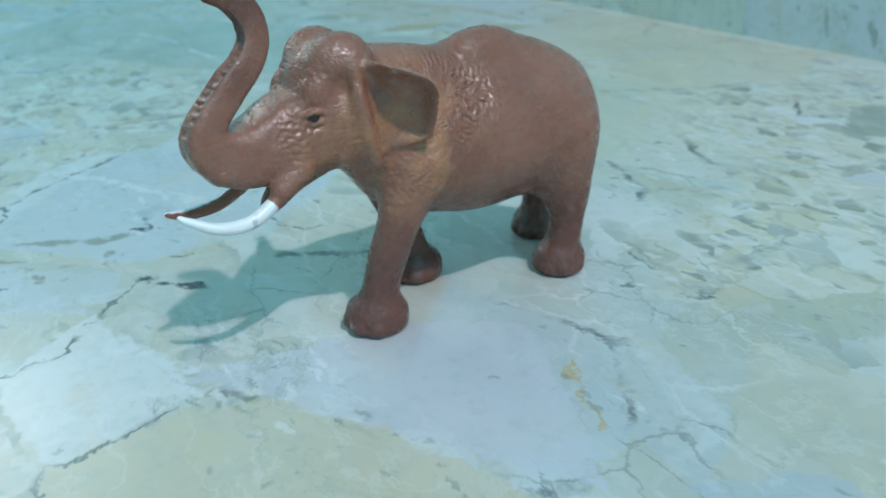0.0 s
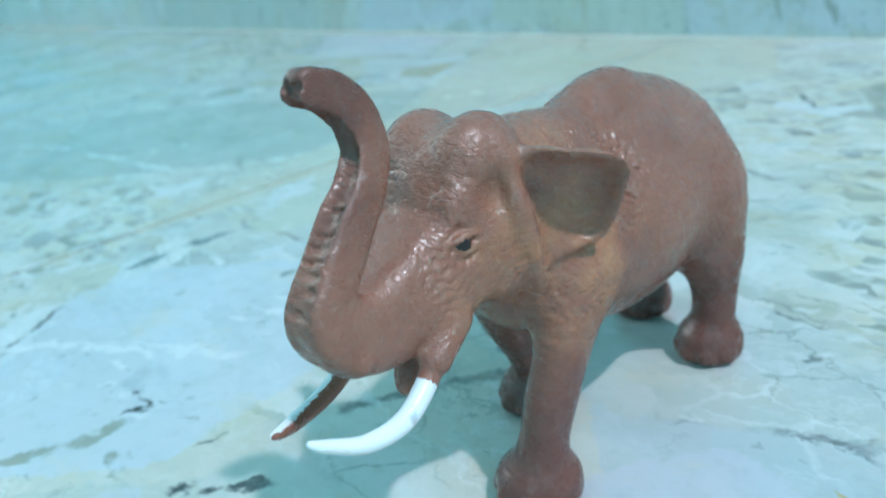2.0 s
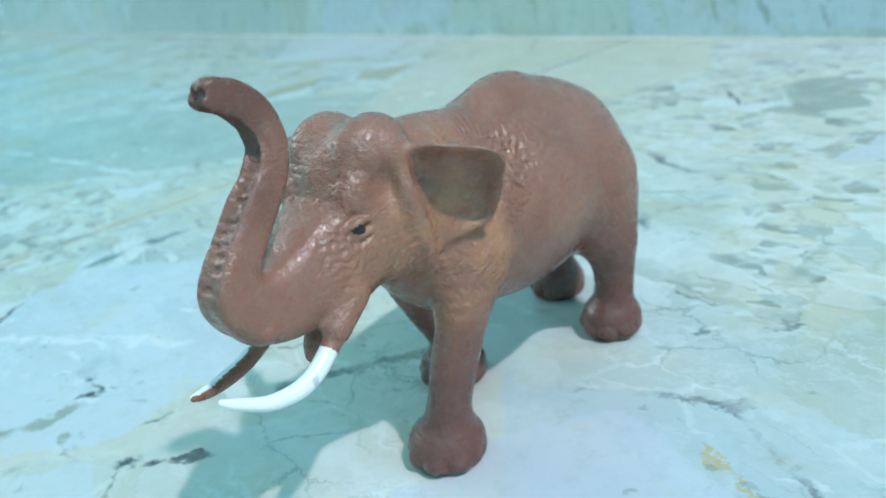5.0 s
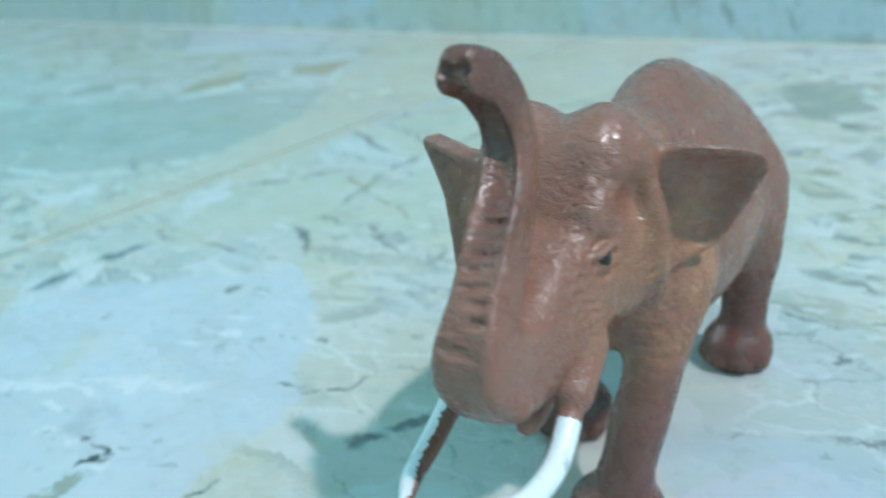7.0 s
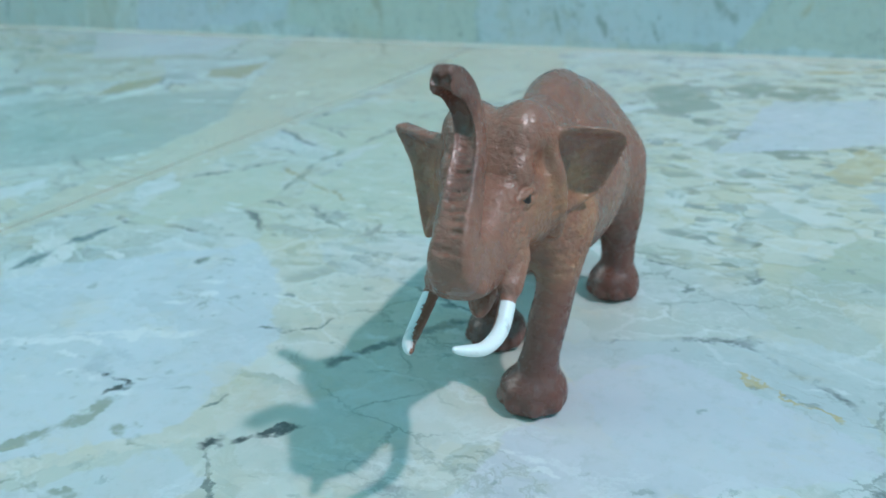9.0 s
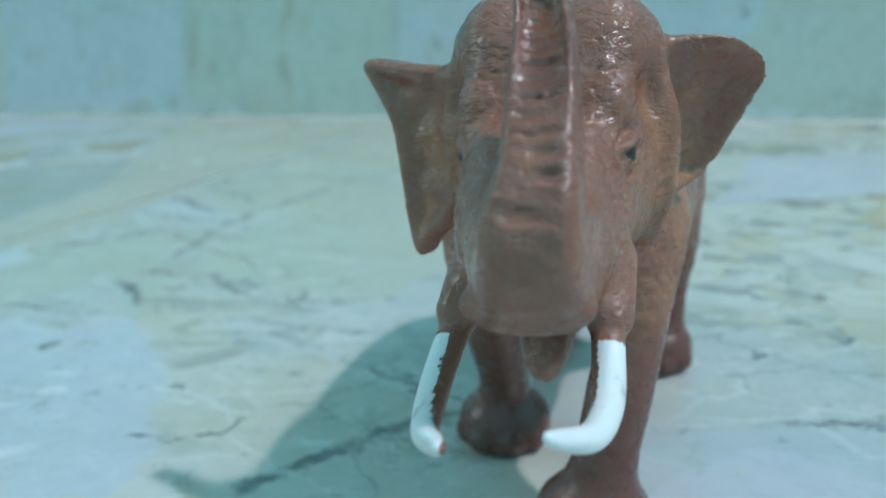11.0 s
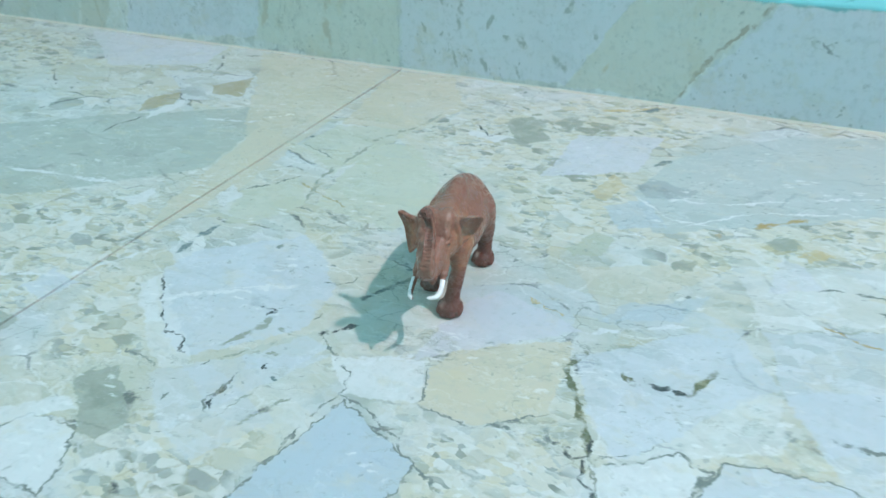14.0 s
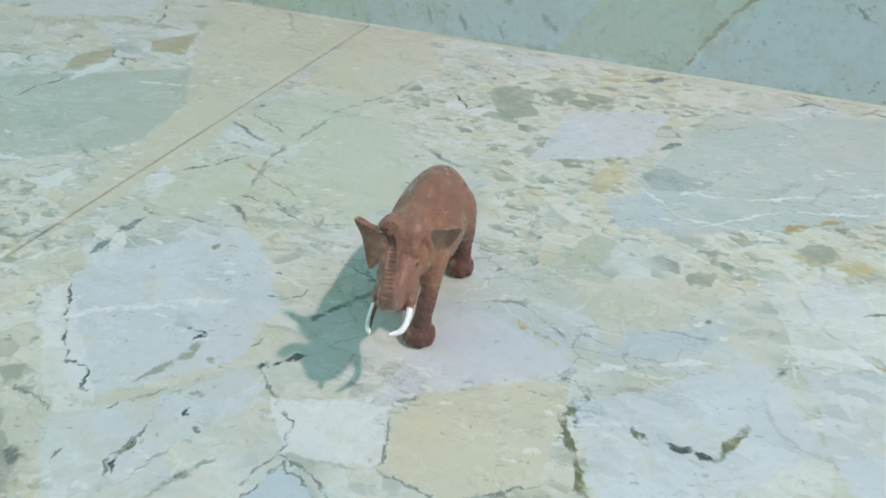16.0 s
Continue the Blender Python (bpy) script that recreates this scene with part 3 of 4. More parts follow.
def skirting_figures(m, p, col):
    s = Stone(m, p, col, upright=True)
    s.plate(LILAC, 0.85, (-0.662, 0.108), (-0.444, 0.105), (-0.471, 0.016), (-0.694, -0.000))
    s.plate(OLIVE, 0.50, (-0.751, 0.100), (-0.665, 0.108), (-0.737, 0.001), (-0.780, -0.002))
    s.plate(GREYGREEN, 0.70, (-1.266, 0.076), (-0.753, 0.100), (-0.785, -0.001), (-1.330, -0.018))
    s.plate(PALEGREEN, 0.85, (-0.438, 0.106), (-0.265, 0.116), (-0.269, 0.001), (-0.364, 0.003), (-0.472, 0.012))
    s.plate(LILAC, 0.90, (-0.260, 0.119), (-0.002, 0.107), (-0.073, 0.007), (-0.267, 0.003))
    s.plate(SAND, 0.95, (-0.002, 0.107), (0.120, 0.105), (0.033, 0.003), (-0.073, 0.006))
    s.plate(LILAC, 0.95, (0.122, 0.103), (0.360, 0.108), (0.392, -0.002), (0.282, 0.001), (0.038, 0.004))
    s.plate(OLIVE, 0.50, (0.241, 0.085), (0.260, 0.083), (0.259, 0.069), (0.241, 0.071))
    s.vein(BROWN, 0.0028, (0.119, 0.104), (0.075, 0.060), (0.034, 0.004))
    s.vein(BROWN, 0.0020, (0.105, 0.089), (0.069, 0.054))
    s.vein(DARK, 0.0022, (0.220, 0.034), (0.239, 0.020), (0.254, 0.007))
    s.vein(DARK, 0.0014, (0.157, 0.075), (0.168, 0.066), (0.182, 0.062))
    s.vein(DARK, 0.0022, (0.195, 0.041), (0.202, 0.045))
    s.vein(DARK, 0.0030, (-0.677, 0.047), (-0.675, 0.031))
    s.vein(OLIVE, 0.0050, (-0.346, 0.094), (-0.367, 0.052), (-0.363, 0.006))
    s.vein(OLIVE, 0.0040, (-0.439, 0.084), (-0.461, 0.029))
    s.vein(OLIVE, 0.0030, (-0.741, 0.053), (-0.742, 0.004))
    s.vein(DARK, 0.0030, (-0.814, 0.046), (-0.809, 0.029))
    s.vein(DARK, 0.0040, (-0.932, 0.033), (-0.948, 0.010))
    s.vein(SEAM, 0.0030, (-0.217, 0.091), (-0.206, 0.075))
    s.vein(SEAM, 0.0032, (-0.189, 0.084), (-0.195, 0.049))
    s.vein(SEAM, 0.0036, (-0.139, 0.051), (-0.135, 0.045))
    s.vein(SEAM, 0.0050, (-0.127, 0.053), (-0.115, 0.041))
    s.vein(SEAM, 0.0030, (-0.090, 0.099), (-0.083, 0.104))
    s.vein(SEAM, 0.0032, (-0.076, 0.081), (-0.065, 0.092))
    s.vein(SEAM, 0.0032, (-0.043, 0.068), (-0.045, 0.056))
    s.vein(SEAM, 0.0036, (-0.089, 0.037), (-0.073, 0.020))
    s.vein(SEAM, 0.0030, (-0.168, 0.025), (-0.164, 0.008))
    s.vein(SEAM, 0.0026, (-0.152, 0.075), (-0.159, 0.054))
    s.vein(SEAM, 0.0026, (-0.131, 0.024), (-0.124, 0.007))
    s.vein(SEAM, 0.0024, (-0.238, 0.058), (-0.232, 0.037))
    s.vein(SEAM, 0.0026, (-0.110, 0.077), (-0.099, 0.069))
    s.vein(SEAM, 0.0024, (-0.205, 0.034), (-0.198, 0.010))
    s.vein(OCHREPALE, 0.0018, (-0.035, 0.026), (-0.028, 0.036), (-0.022, 0.028))
    s.col = m.mix(0.36, s.col, (0.78, 0.80, 0.80))
    # teal paint that ran over the upper edge
    height = m.node("ShaderNodeSeparateXYZ", Vector=p).outputs[2]
    runs = m.math("MULTIPLY_ADD", m.noise(p, 28, 4, 0.65), 0.020, height)
    s.col = m.mix(m.math("MULTIPLY", m.band(runs, 0.1135, 0.1160), 0.85), s.col, (0.14, 0.46, 0.47))
    return s.col


def paint_material(name, base, rough, chipped=False):
    m = Nodes(name)
    p = m.position()
    big = m.noise(p, 2.2, 3)
    fine = m.noise(p, 60, 4)
    stain = m.band(m.noise(p, 14, 5, 0.6), 0.66, 0.8)
    col = m.mix(m.math("MULTIPLY", big, 0.35), base, tuple(c * 0.82 for c in base))
    col = m.mix(m.math("MULTIPLY", stain, 0.35), col, tuple(c * 0.7 + 0.02 for c in base))
    if chipped:
        s = Stone(m, p, col)
        s.slab(0.057, 0.422, 0.012, 0.014, 10, (0.24, 0.30, 0.28), 0.8)
        s.crack(0.231, 0.407, 0.016, 55, (0.04, 0.06, 0.06), 1.0, 0.0016)
        s.crack(0.180, 0.412, 0.020, 40, (0.09, 0.33, 0.34), 0.8, 0.0030)
        s.crack(0.112, 0.432, 0.008, -20, (0.75, 0.8, 0.8), 1.0, 0.0014)
        s.crack(0.010, 0.405, 0.010, 35, (0.2, 0.28, 0.27), 0.8, 0.0012)
        col = s.col
    return m.done(col, rough, m.bump(fine, 0.25, 0.002))


def grout_material():
    m = Nodes("grout")
    n = m.noise(m.position(), 90, 3)
    return m.done(m.ramp(n, (0.3, (0.07, 0.08, 0.08)), (0.7, (0.16, 0.17, 0.15))), 0.9)


def skin_material():
    """Brown painted plastic: darker towards the feet and the trunk's tip, tan spray on cheek and shoulder, fine
    wrinkles.
    """
    m = Nodes("brown_plastic")
    p = m.vmath("ADD", m.local(), tuple(v / 1000 for v in HEART))
    x, y, z = m.node("ShaderNodeSeparateXYZ", Vector=p).outputs
    big = m.noise(p, 45, 4, 0.6)
    col = m.ramp(big, (0.34, (0.226, 0.097, 0.066)), (0.5, (0.262, 0.116, 0.079)), (0.68, (0.292, 0.133, 0.091)))
    spray = m.node("ShaderNodeTexGradient", {"gradient_type": "SPHERICAL"}, Vector=p)
    spray.texture_mapping.vector_type = "TEXTURE"
    spray.texture_mapping.translation, spray.texture_mapping.scale = (-0.014, 0.004, 0.052), (0.034, 0.05, 0.026)
    tan = m.math("MULTIPLY", m.band(spray.outputs["Fac"], 0.0, 0.55), m.band(m.noise(p, 95, 5, 0.65), 0.36, 0.66))
    col = m.mix(m.math("MULTIPLY", tan, 0.60), col, (0.46, 0.215, 0.105))
    rub = m.band(m.noise(p, 190, 5, 0.65), 0.62, 0.76)
    col = m.mix(m.math("MULTIPLY", rub, 0.06), col, (0.42, 0.22, 0.14))
    # Height broken by noise: darker low down, and again at the trunk's tip.
    uneven_z = m.math("MULTIPLY_ADD", m.math("SUBTRACT", m.noise(p, 120, 3, 0.6), 0.5), 0.020, z)
    col = m.mix(m.math("MULTIPLY", m.band(uneven_z, 0.044, 0.014), 0.72), col, (0.105, 0.040, 0.032))
    tip = m.math("MULTIPLY", m.band(m.math("MULTIPLY_ADD", x, 0.8, uneven_z), 0.088, 0.099), 0.6)
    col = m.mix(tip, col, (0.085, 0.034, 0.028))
    st = m.node("ShaderNodeMapping", Vector=p)
    st.inputs["Scale"].default_value = (1.0, 0.8, 1.5)
    wr = m.math("ABSOLUTE", m.math("SUBTRACT", m.noise(st.outputs[0], 230, 4, 0.55, 0.4), 0.5))
    lines = m.math("ABSOLUTE", m.math("SUBTRACT", m.noise(m.vmath("ADD", st.outputs[0], (0.3, 0.1, 0.7)), 420, 3, 0.5, 0.8), 0.5))
    folded = m.math("MULTIPLY_ADD", m.math("MULTIPLY", m.band(x, -0.042, -0.022), m.band(z, 0.030, 0.045)), 0.8, 0.2)
    crease = m.math("ADD", m.band(wr, 0.0, 0.05), m.math("MULTIPLY", m.band(lines, 0.0, 0.06), 0.6))
    n1 = m.bump(m.math("MULTIPLY", crease, folded), 0.30, 0.0003)
    n2 = m.bump(m.noise(p, 900, 3, 0.55), 0.12, 0.0004, n1)
    n3 = m.bump(m.noise(p, 260, 4, 0.55), 0.38, 0.0012, n2)
    rough = m.ramp(m.noise(p, 240, 4), (0.32, 0.20), (0.68, 0.34))
    return m.done(col, rough, n3, IOR=1.50)


def tusk_material():
    m = Nodes("white_tusk_paint")
    p = m.local()
    worn = m.band(m.noise(p, 300, 5, 0.7), 0.56, 0.66)
    col = m.mix(m.math("MULTIPLY", worn, 0.55), (0.80, 0.82, 0.82), (0.28, 0.30, 0.32))
    return m.done(col, 0.35, m.bump(m.noise(p, 500, 3), 0.2, 0.0005))


def eye_material():
    m = Nodes("black_eye_paint")
    n = m.noise(m.local(), 900, 2)
    return m.done(m.ramp(n, (0.3, (0.006, 0.006, 0.006)), (0.7, (0.02, 0.02, 0.018))), 0.4)


MARBLE_FLOOR = marble_material("floor_marble", floor=True)
MARBLE_SKIRT = marble_material("skirting_marble", floor=False)
GROUT = grout_material()
TEAL = paint_material("teal_wall_paint", (0.30, 0.70, 0.76), 0.45)
TEAL_LIGHT = paint_material("pale_teal_ledge_paint", (0.17, 0.54, 0.56), 0.45, chipped=True)
FILLER = paint_material("cream_filler", (0.56, 0.54, 0.46), 0.7)
CEILING = paint_material("ceiling_paint", (0.86, 0.88, 0.88), 0.7)


# ---- building helpers ----
def part(name, bm, material, parent=None, label=""):
    me = bpy.data.meshes.new(name)
    bm.to_mesh(me)
    bm.free()
    for mt in material if isinstance(material, (list, tuple)) else (material,):
        me.materials.append(mt)
    ob = new(name, me)
    if parent is not None:
        ob.parent = parent
    if label:
        tagged(ob, label)
    return ob


def box_bm(x0, x1, y0, y1, z0, z1, bevel=0.0):
    bm = bmesh.new()
    bmesh.ops.create_cube(bm, size=1)
    for v in bm.verts:
        v.co = ((x0 + x1) / 2 + v.co.x * (x1 - x0), (y0 + y1) / 2 + v.co.y * (y1 - y0), (z0 + z1) / 2 + v.co.z * (z1 - z0))
    if bevel:
        bmesh.ops.bevel(bm, geom=list(bm.edges), offset=bevel, segments=2, affect="EDGES")
    return bm


# ---- the room ----
X0, X1, Y0, Y1, Z1 = -3.20, 2.35, -1.60, 0.448, 3.05      # inner faces of the room
FACE = 0.398                                              # front face of the skirting
TOP = 0.1055                                              # top of the skirting tiles
TILE, JX, JY = 0.618, -0.267, -0.222                      # floor tiles and one of their corners

floor = part("floor", box_bm(X0 - 0.1, X1 + 0.1, Y0 - 0.1, Y1 + 0.1, -0.06, -0.0015), GROUT)
tagged(floor, "pale green and cream marble tiled floor with thin dark joints", "floor", kind="structure")
walls = [
    ("wall_north", box_bm(X0 - 0.1, X1 + 0.1, Y1, Y1 + 0.1, -0.06, Z1), "turquoise painted plaster wall above a marble skirting"),
    ("wall_south", box_bm(X0 - 0.1, X1 + 0.1, Y0 - 0.1, Y0, -0.06, Z1), "plain turquoise painted wall"),
    ("wall_east", box_bm(X1, X1 + 0.1, Y0, Y1, -0.06, Z1), "plain turquoise painted wall"),
    ("wall_west", box_bm(X0 - 0.1, X0, Y0, Y1, -0.06, Z1), "plain turquoise painted wall"),
]
for wall_name, bm, text in walls:
    tagged(part(wall_name, bm, TEAL), text, "wall", kind="structure")
tagged(part("ceiling", box_bm(X0 - 0.1, X1 + 0.1, Y0 - 0.1, Y1 + 0.1, Z1, Z1 + 0.1), CEILING), "plain pale painted ceiling", "ceiling", kind="structure")


def ledge_bm():
    """The sloping plaster fillet on top of the skirting, slightly uneven along its length."""
    bm = bmesh.new()
    n = 160
    rows = []
    for i in range(n + 1):
        x = X0 + (X1 - X0) * i / n
        w = noise.noise(Vector((x * 9, 0.3, 0))) * 0.0012 + noise.noise(Vector((x * 31, 2.3, 0))) * 0.0006
        prof = [(FACE + 0.0012, TOP - 0.004), (FACE + 0.0012 + w * 0.5, TOP + 0.001), (FACE + 0.004, TOP + 0.0035 + w),
                (FACE + 0.024, TOP + 0.008 + w * 1.4), (FACE + 0.047, TOP + 0.0125 + w), (Y1 + 0.004, TOP + 0.0165), (Y1 + 0.004, TOP - 0.004)]
        rows.append([bm.verts.new((x, y, z)) for y, z in prof])
    for a, b in zip(rows, rows[1:]):
        for j in range(len(a)):
            k = (j + 1) % len(a)
            bm.faces.new((a[j], a[k], b[k], b[j]))
    bm.faces.new(rows[0][::-1])
    bm.faces.new(rows[-1])
    bmesh.ops.recalc_face_normals(bm, faces=list(bm.faces))
    for f in bm.faces:
        f.smooth = True
    return bm


trim = part("trim", ledge_bm(), TEAL_LIGHT)
tagged(trim, "pale turquoise painted plaster ledge above the skirting", "ledge", kind="structure")

# ---- the toy elephant: a blended solid in millimetres (x ahead, y to its left, z up) ----
STEP = 0.4
HEART = (8.0, 2.0, 58.0)                                   # the middle of the head, where the mesh has its origin
LO, HI = np.array((-102.0, -34.0, -1.5)), np.array((44.0, 31.0, 97.0))
AX = [np.arange(LO[i], HI[i] + STEP, STEP) for i in range(3)]
solid = np.full([len(a) for a in AX], 20.0, dtype=np.float32)


def window(lo, hi):
    cut = []
    for i in range(3):
        a = max(0, int((lo[i] - LO[i]) / STEP))
        b = min(len(AX[i]), int((hi[i] - LO[i]) / STEP) + 2)
        cut.append(slice(a, max(a + 1, b)))
    sl = tuple(cut)
    return sl, AX[0][sl[0]][:, None, None], AX[1][sl[1]][None, :, None], AX[2][sl[2]][None, None, :]


def blend(sl, d, k):
    a = solid[sl]
    h = np.maximum(k - np.abs(a - d), 0) / k
    solid[sl] = np.minimum(a, d) - h * h * k / 4


def lump(centre, radii, k=4.0, yaw=0.0, tilt=0.0, pad=8):
    """A blended ellipsoid; tilt turns it nose down about y, yaw about z."""
    c, r = np.array(centre, float), np.array(radii, float)
    reach = r.max() + pad
    sl, x, y, z = window(c - reach, c + reach)
    x, y, z = x - c[0], y - c[1], z - c[2]
    ca, sa, cb, sb = math.cos(radians(yaw)), math.sin(radians(yaw)), math.cos(radians(tilt)), math.sin(radians(tilt))
    u, v = x * ca + y * sa, -x * sa + y * ca
    u, w = u * cb - z * sb, u * sb + z * cb
    k0 = np.sqrt((u / r[0]) ** 2 + (v / r[1]) ** 2 + (w / r[2]) ** 2)
    k1 = np.sqrt((u / r[0] ** 2) ** 2 + (v / r[1] ** 2) ** 2 + (w / r[2] ** 2) ** 2) + 1e-6
    blend(sl, k0 * (k0 - 1) / k1, k)


def smooth_rows(rows, n):
    """A Catmull-Rom curve through rows of any width."""
    r = np.array(rows, float)
    r = np.vstack([2 * r[0] - r[1], r, 2 * r[-1] - r[-2]])
    out = []
    for i in range(1, len(r) - 2):
        for t in np.linspace(0, 1, n, endpoint=False):
            a, b, c, d = r[i - 1 : i + 3]
            out.append(0.5 * (2 * b + (c - a) * t + (2 * a - 5 * b + 4 * c - d) * t**2 + (3 * b - a - 3 * c + d) * t**3))
    out.append(r[-2])
    return np.array(out)


def limb(rows, k=4.0, n=5, pad=6):
    """A tapering round limb through rows of (x, y, z, radius)."""
    c = smooth_rows(rows, n)
    most = c[:, 3].max() + pad
    sl, x, y, z = window(c[:, :3].min(0) - most, c[:, :3].max(0) + most)
    d = np.full(np.broadcast_shapes(x.shape, y.shape, z.shape), 50.0)
    for a, b in zip(c, c[1:]):
        e = b[:3] - a[:3]
        t = np.clip(((x - a[0]) * e[0] + (y - a[1]) * e[1] + (z - a[2]) * e[2]) / (e @ e + 1e-9), 0, 1)
        far = np.sqrt((x - a[0] - t * e[0]) ** 2 + (y - a[1] - t * e[1]) ** 2 + (z - a[2] - t * e[2]) ** 2)
        d = np.minimum(d, far - (a[3] + t * (b[3] - a[3])))
    blend(sl, d, k)
    return c


def groove(rows, depth, width):
    """A shallow crease (or, with a negative depth, a raised seam) along a curve."""
    c = smooth_rows(rows, 6)
    sl, x, y, z = window(c.min(0) - 3 * width, c.max(0) + 3 * width)
    far = np.full(np.broadcast_shapes(x.shape, y.shape, z.shape), 99.0)
    for a, b in zip(c, c[1:]):
        e = b - a
        t = np.clip(((x - a[0]) * e[0] + (y - a[1]) * e[1] + (z - a[2]) * e[2]) / (e @ e + 1e-9), 0, 1)
        far = np.minimum(far, np.sqrt((x - a[0] - t * e[0]) ** 2 + (y - a[1] - t * e[1]) ** 2 + (z - a[2] - t * e[2]) ** 2))
    solid[sl] += depth * np.exp(-((far / width) ** 2))


def trunk(rows, k):
    """The trunk, with a rounded-box section: rows of (x, z, half depth, half width, y)."""
    c = smooth_rows(rows, 7)
    sl, x, y, z = window((c[:, 0].min() - 14, -16, c[:, 1].min() - 14), (c[:, 0].max() + 12, 18, c[:, 1].max() + 8))
    shape = np.broadcast_shapes(x.shape, y.shape, z.shape)
    d, run, side, across = np.full(shape, 50.0), np.zeros(shape), np.zeros(shape), np.zeros(shape)
    walked = 0.0
    for a, b in zip(c, c[1:]):
        e = b[:2] - a[:2]
        size = math.hypot(*e)
        t = ((x - a[0]) * e[0] + (z - a[1]) * e[1]) / (size * size)
        t = np.clip(t, 0, 1)
        deep, wide, mid = (a[i] + t * (b[i] - a[i]) for i in (2, 3, 4))
        px, pz = x - a[0] - t * e[0], z - a[1] - t * e[1]
        flat = np.abs((y - mid) * deep / wide)
        far = (np.sqrt(px**2 + pz**2) ** 4 + flat**4) ** 0.25 - deep
        far = far * np.minimum(1, wide / deep)
        near = far < d
        d = np.where(near, far, d)
        run = np.where(near, walked + t * size, run)
        side = np.where(near, (px * e[1] - pz * e[0]) / size, side)
        across = np.where(near, (y - mid) / wide, across)
        walked += size
    outer = np.clip(side / 2.0, 0, 1) * np.clip((run - 20) / 6, 0, 1)
    ring = (1 - 2.2 * np.exp(-((np.abs(np.sin(run * np.pi / 1.9 + 0.3 * np.sin(y * 0.9)))) / 0.42) ** 2)) * (0.75 + 0.25 * np.sin(run * 1.7)) * np.clip((walked - 12 - run) / 14, 0.15, 1)
    away = np.abs(across)
    ridge = np.exp(-(((away - 0.86) / 0.16) ** 2)) * np.clip((run - 30) / 8, 0, 1)
    dish = np.clip(1 - (away / 0.7) ** 2, 0, 1)
    blend(sl, d - outer * (0.34 * ring * np.clip(1 - (away / 0.75) ** 4, 0, 1) + 0.62 * ridge - 0.65 * dish), k)


def ear(side, root, lean, outline, flare, hollow, slope, thick=1.15):
    """A cupped ear: a thin curved sheet with a thicker rim, in a plane that runs back and outwards."""
    ux, uy = -math.cos(lean), math.sin(lean) * side
    nx, ny = math.sin(lean), math.cos(lean) * side
    sl, x, y, z = window((root[0] - 34, min(root[1], root[1] + side * 34) - 6, 38), (root[0] + 12, max(root[1], root[1] + side * 34) + 6, 84))
    u = (x - root[0]) * ux + (y - root[1]) * uy + 0 * z
    w = (x - root[0]) * nx + (y - root[1]) * ny + 0 * z
    v = z + 0 * u
    pts = smooth_rows(outline + outline[:1], 4)[:-1]
    far, inside = np.full(u.shape, 1e9), np.zeros(u.shape, bool)
    for (x0, y0), (x1, y1) in zip(pts, np.roll(pts, -1, 0)):
        ex, ey = x1 - x0, y1 - y0
        t = np.clip(((u - x0) * ex + (v - y0) * ey) / (ex * ex + ey * ey + 1e-9), 0, 1)
        far = np.minimum(far, (u - x0 - t * ex) ** 2 + (v - y0 - t * ey) ** 2)
        cross = ((y0 > v) != (y1 > v)) & (u < (x1 - x0) * (v - y0) / (y1 - y0 + 1e-9) + x0)
        inside ^= cross
    flat = np.sqrt(far) * np.where(inside, -1, 1)
    deep = np.maximum(-flat, 0)
    cup = flare * np.exp(-deep / 3.2) * np.clip((u - 2) / 6, 0, 1) * np.clip((v - 49) / 13, 0.15, 1.35) + 0.006 * (u - 9) ** 2 - hollow + slope * (62 - v)
    fold = 0.25 * np.sin((u * 0.5 + v) * 0.9 + 0.6 * np.sin(u * 0.7)) * np.clip(deep / 4, 0, 1)
    cup = cup + fold
    rim = thick + 0.85 * np.exp(-((flat + 1.2) / 1.3) ** 2)
    q0, q1 = np.maximum(flat + 0.8, 0), np.maximum(np.abs(w - cup) - rim + 0.8, 0)
    d = np.minimum(np.maximum(flat + 0.8, np.abs(w - cup) - rim + 0.8), 0) + np.sqrt(q0**2 + q1**2) - 0.8
    blend(sl, d * 0.9, 2.2)


# barrel, rump, shoulders, neck, and the ridge of the spine
lump((-50, -2.4, 45.0), (36, 19.6, 21.5), 6)
lump((-73, -2.6, 43.0), (19.3, 18.0, 19.3), 8)
lump((-50, -0.5, 68.0), (7, 3.5, 3.4), 4)
lump((-25, -3, 49.5), (16.5, 17.0, 18.5), 8)
lump((-12, -1, 58), (14, 11.5, 14.5), 8)
limb([(-12, 0, 66, 5), (-24, 0, 66.5, 5), (-36, -0.5, 64.9, 5.2), (-49, -1, 66.4, 5.4), (-57, -1, 65.9, 5.5), (-68, -1.5, 62.2, 5.5), (-80, -2, 55, 6)], 9, 5, 10)
# head
lump((-2.2, 0, 62), (11.0, 10.6, 15.0), 5)
for s in (-1, 1):
    lump((-3.5, 5.7 * s, 71.5), (8.2, 6.2, 7.5), 2.6)
    lump((3.6, 6.6 * s, 67.0), (4.2, 3.4, 3.6), 2.2, tilt=25)
    lump((-4, 8.0 * s, 57.5), (8, 3.8, 9), 4)
    lump((3.5, 6.6 * s - 0.6, 62.5), (5.0, 3.0, 5.0), 3)
    lump((10, 6.3 * s, 54), (7.5, 3.0, 7.0), 3.5, tilt=30)
    # the temple ridge that runs from the crown down in front of the ear
    limb([(-4, 10.0 * s, 73, 2.0), (-3.4, 11.8 * s, 67, 2.2), (-4.2, 12.4 * s, 61, 2.2), (-6, 11.8 * s, 54, 2.1), (-8.5, 10.2 * s, 48, 1.8)], 2.0)
lump((5, 0, 56.5), (10, 8.6, 9.5), 3.5)
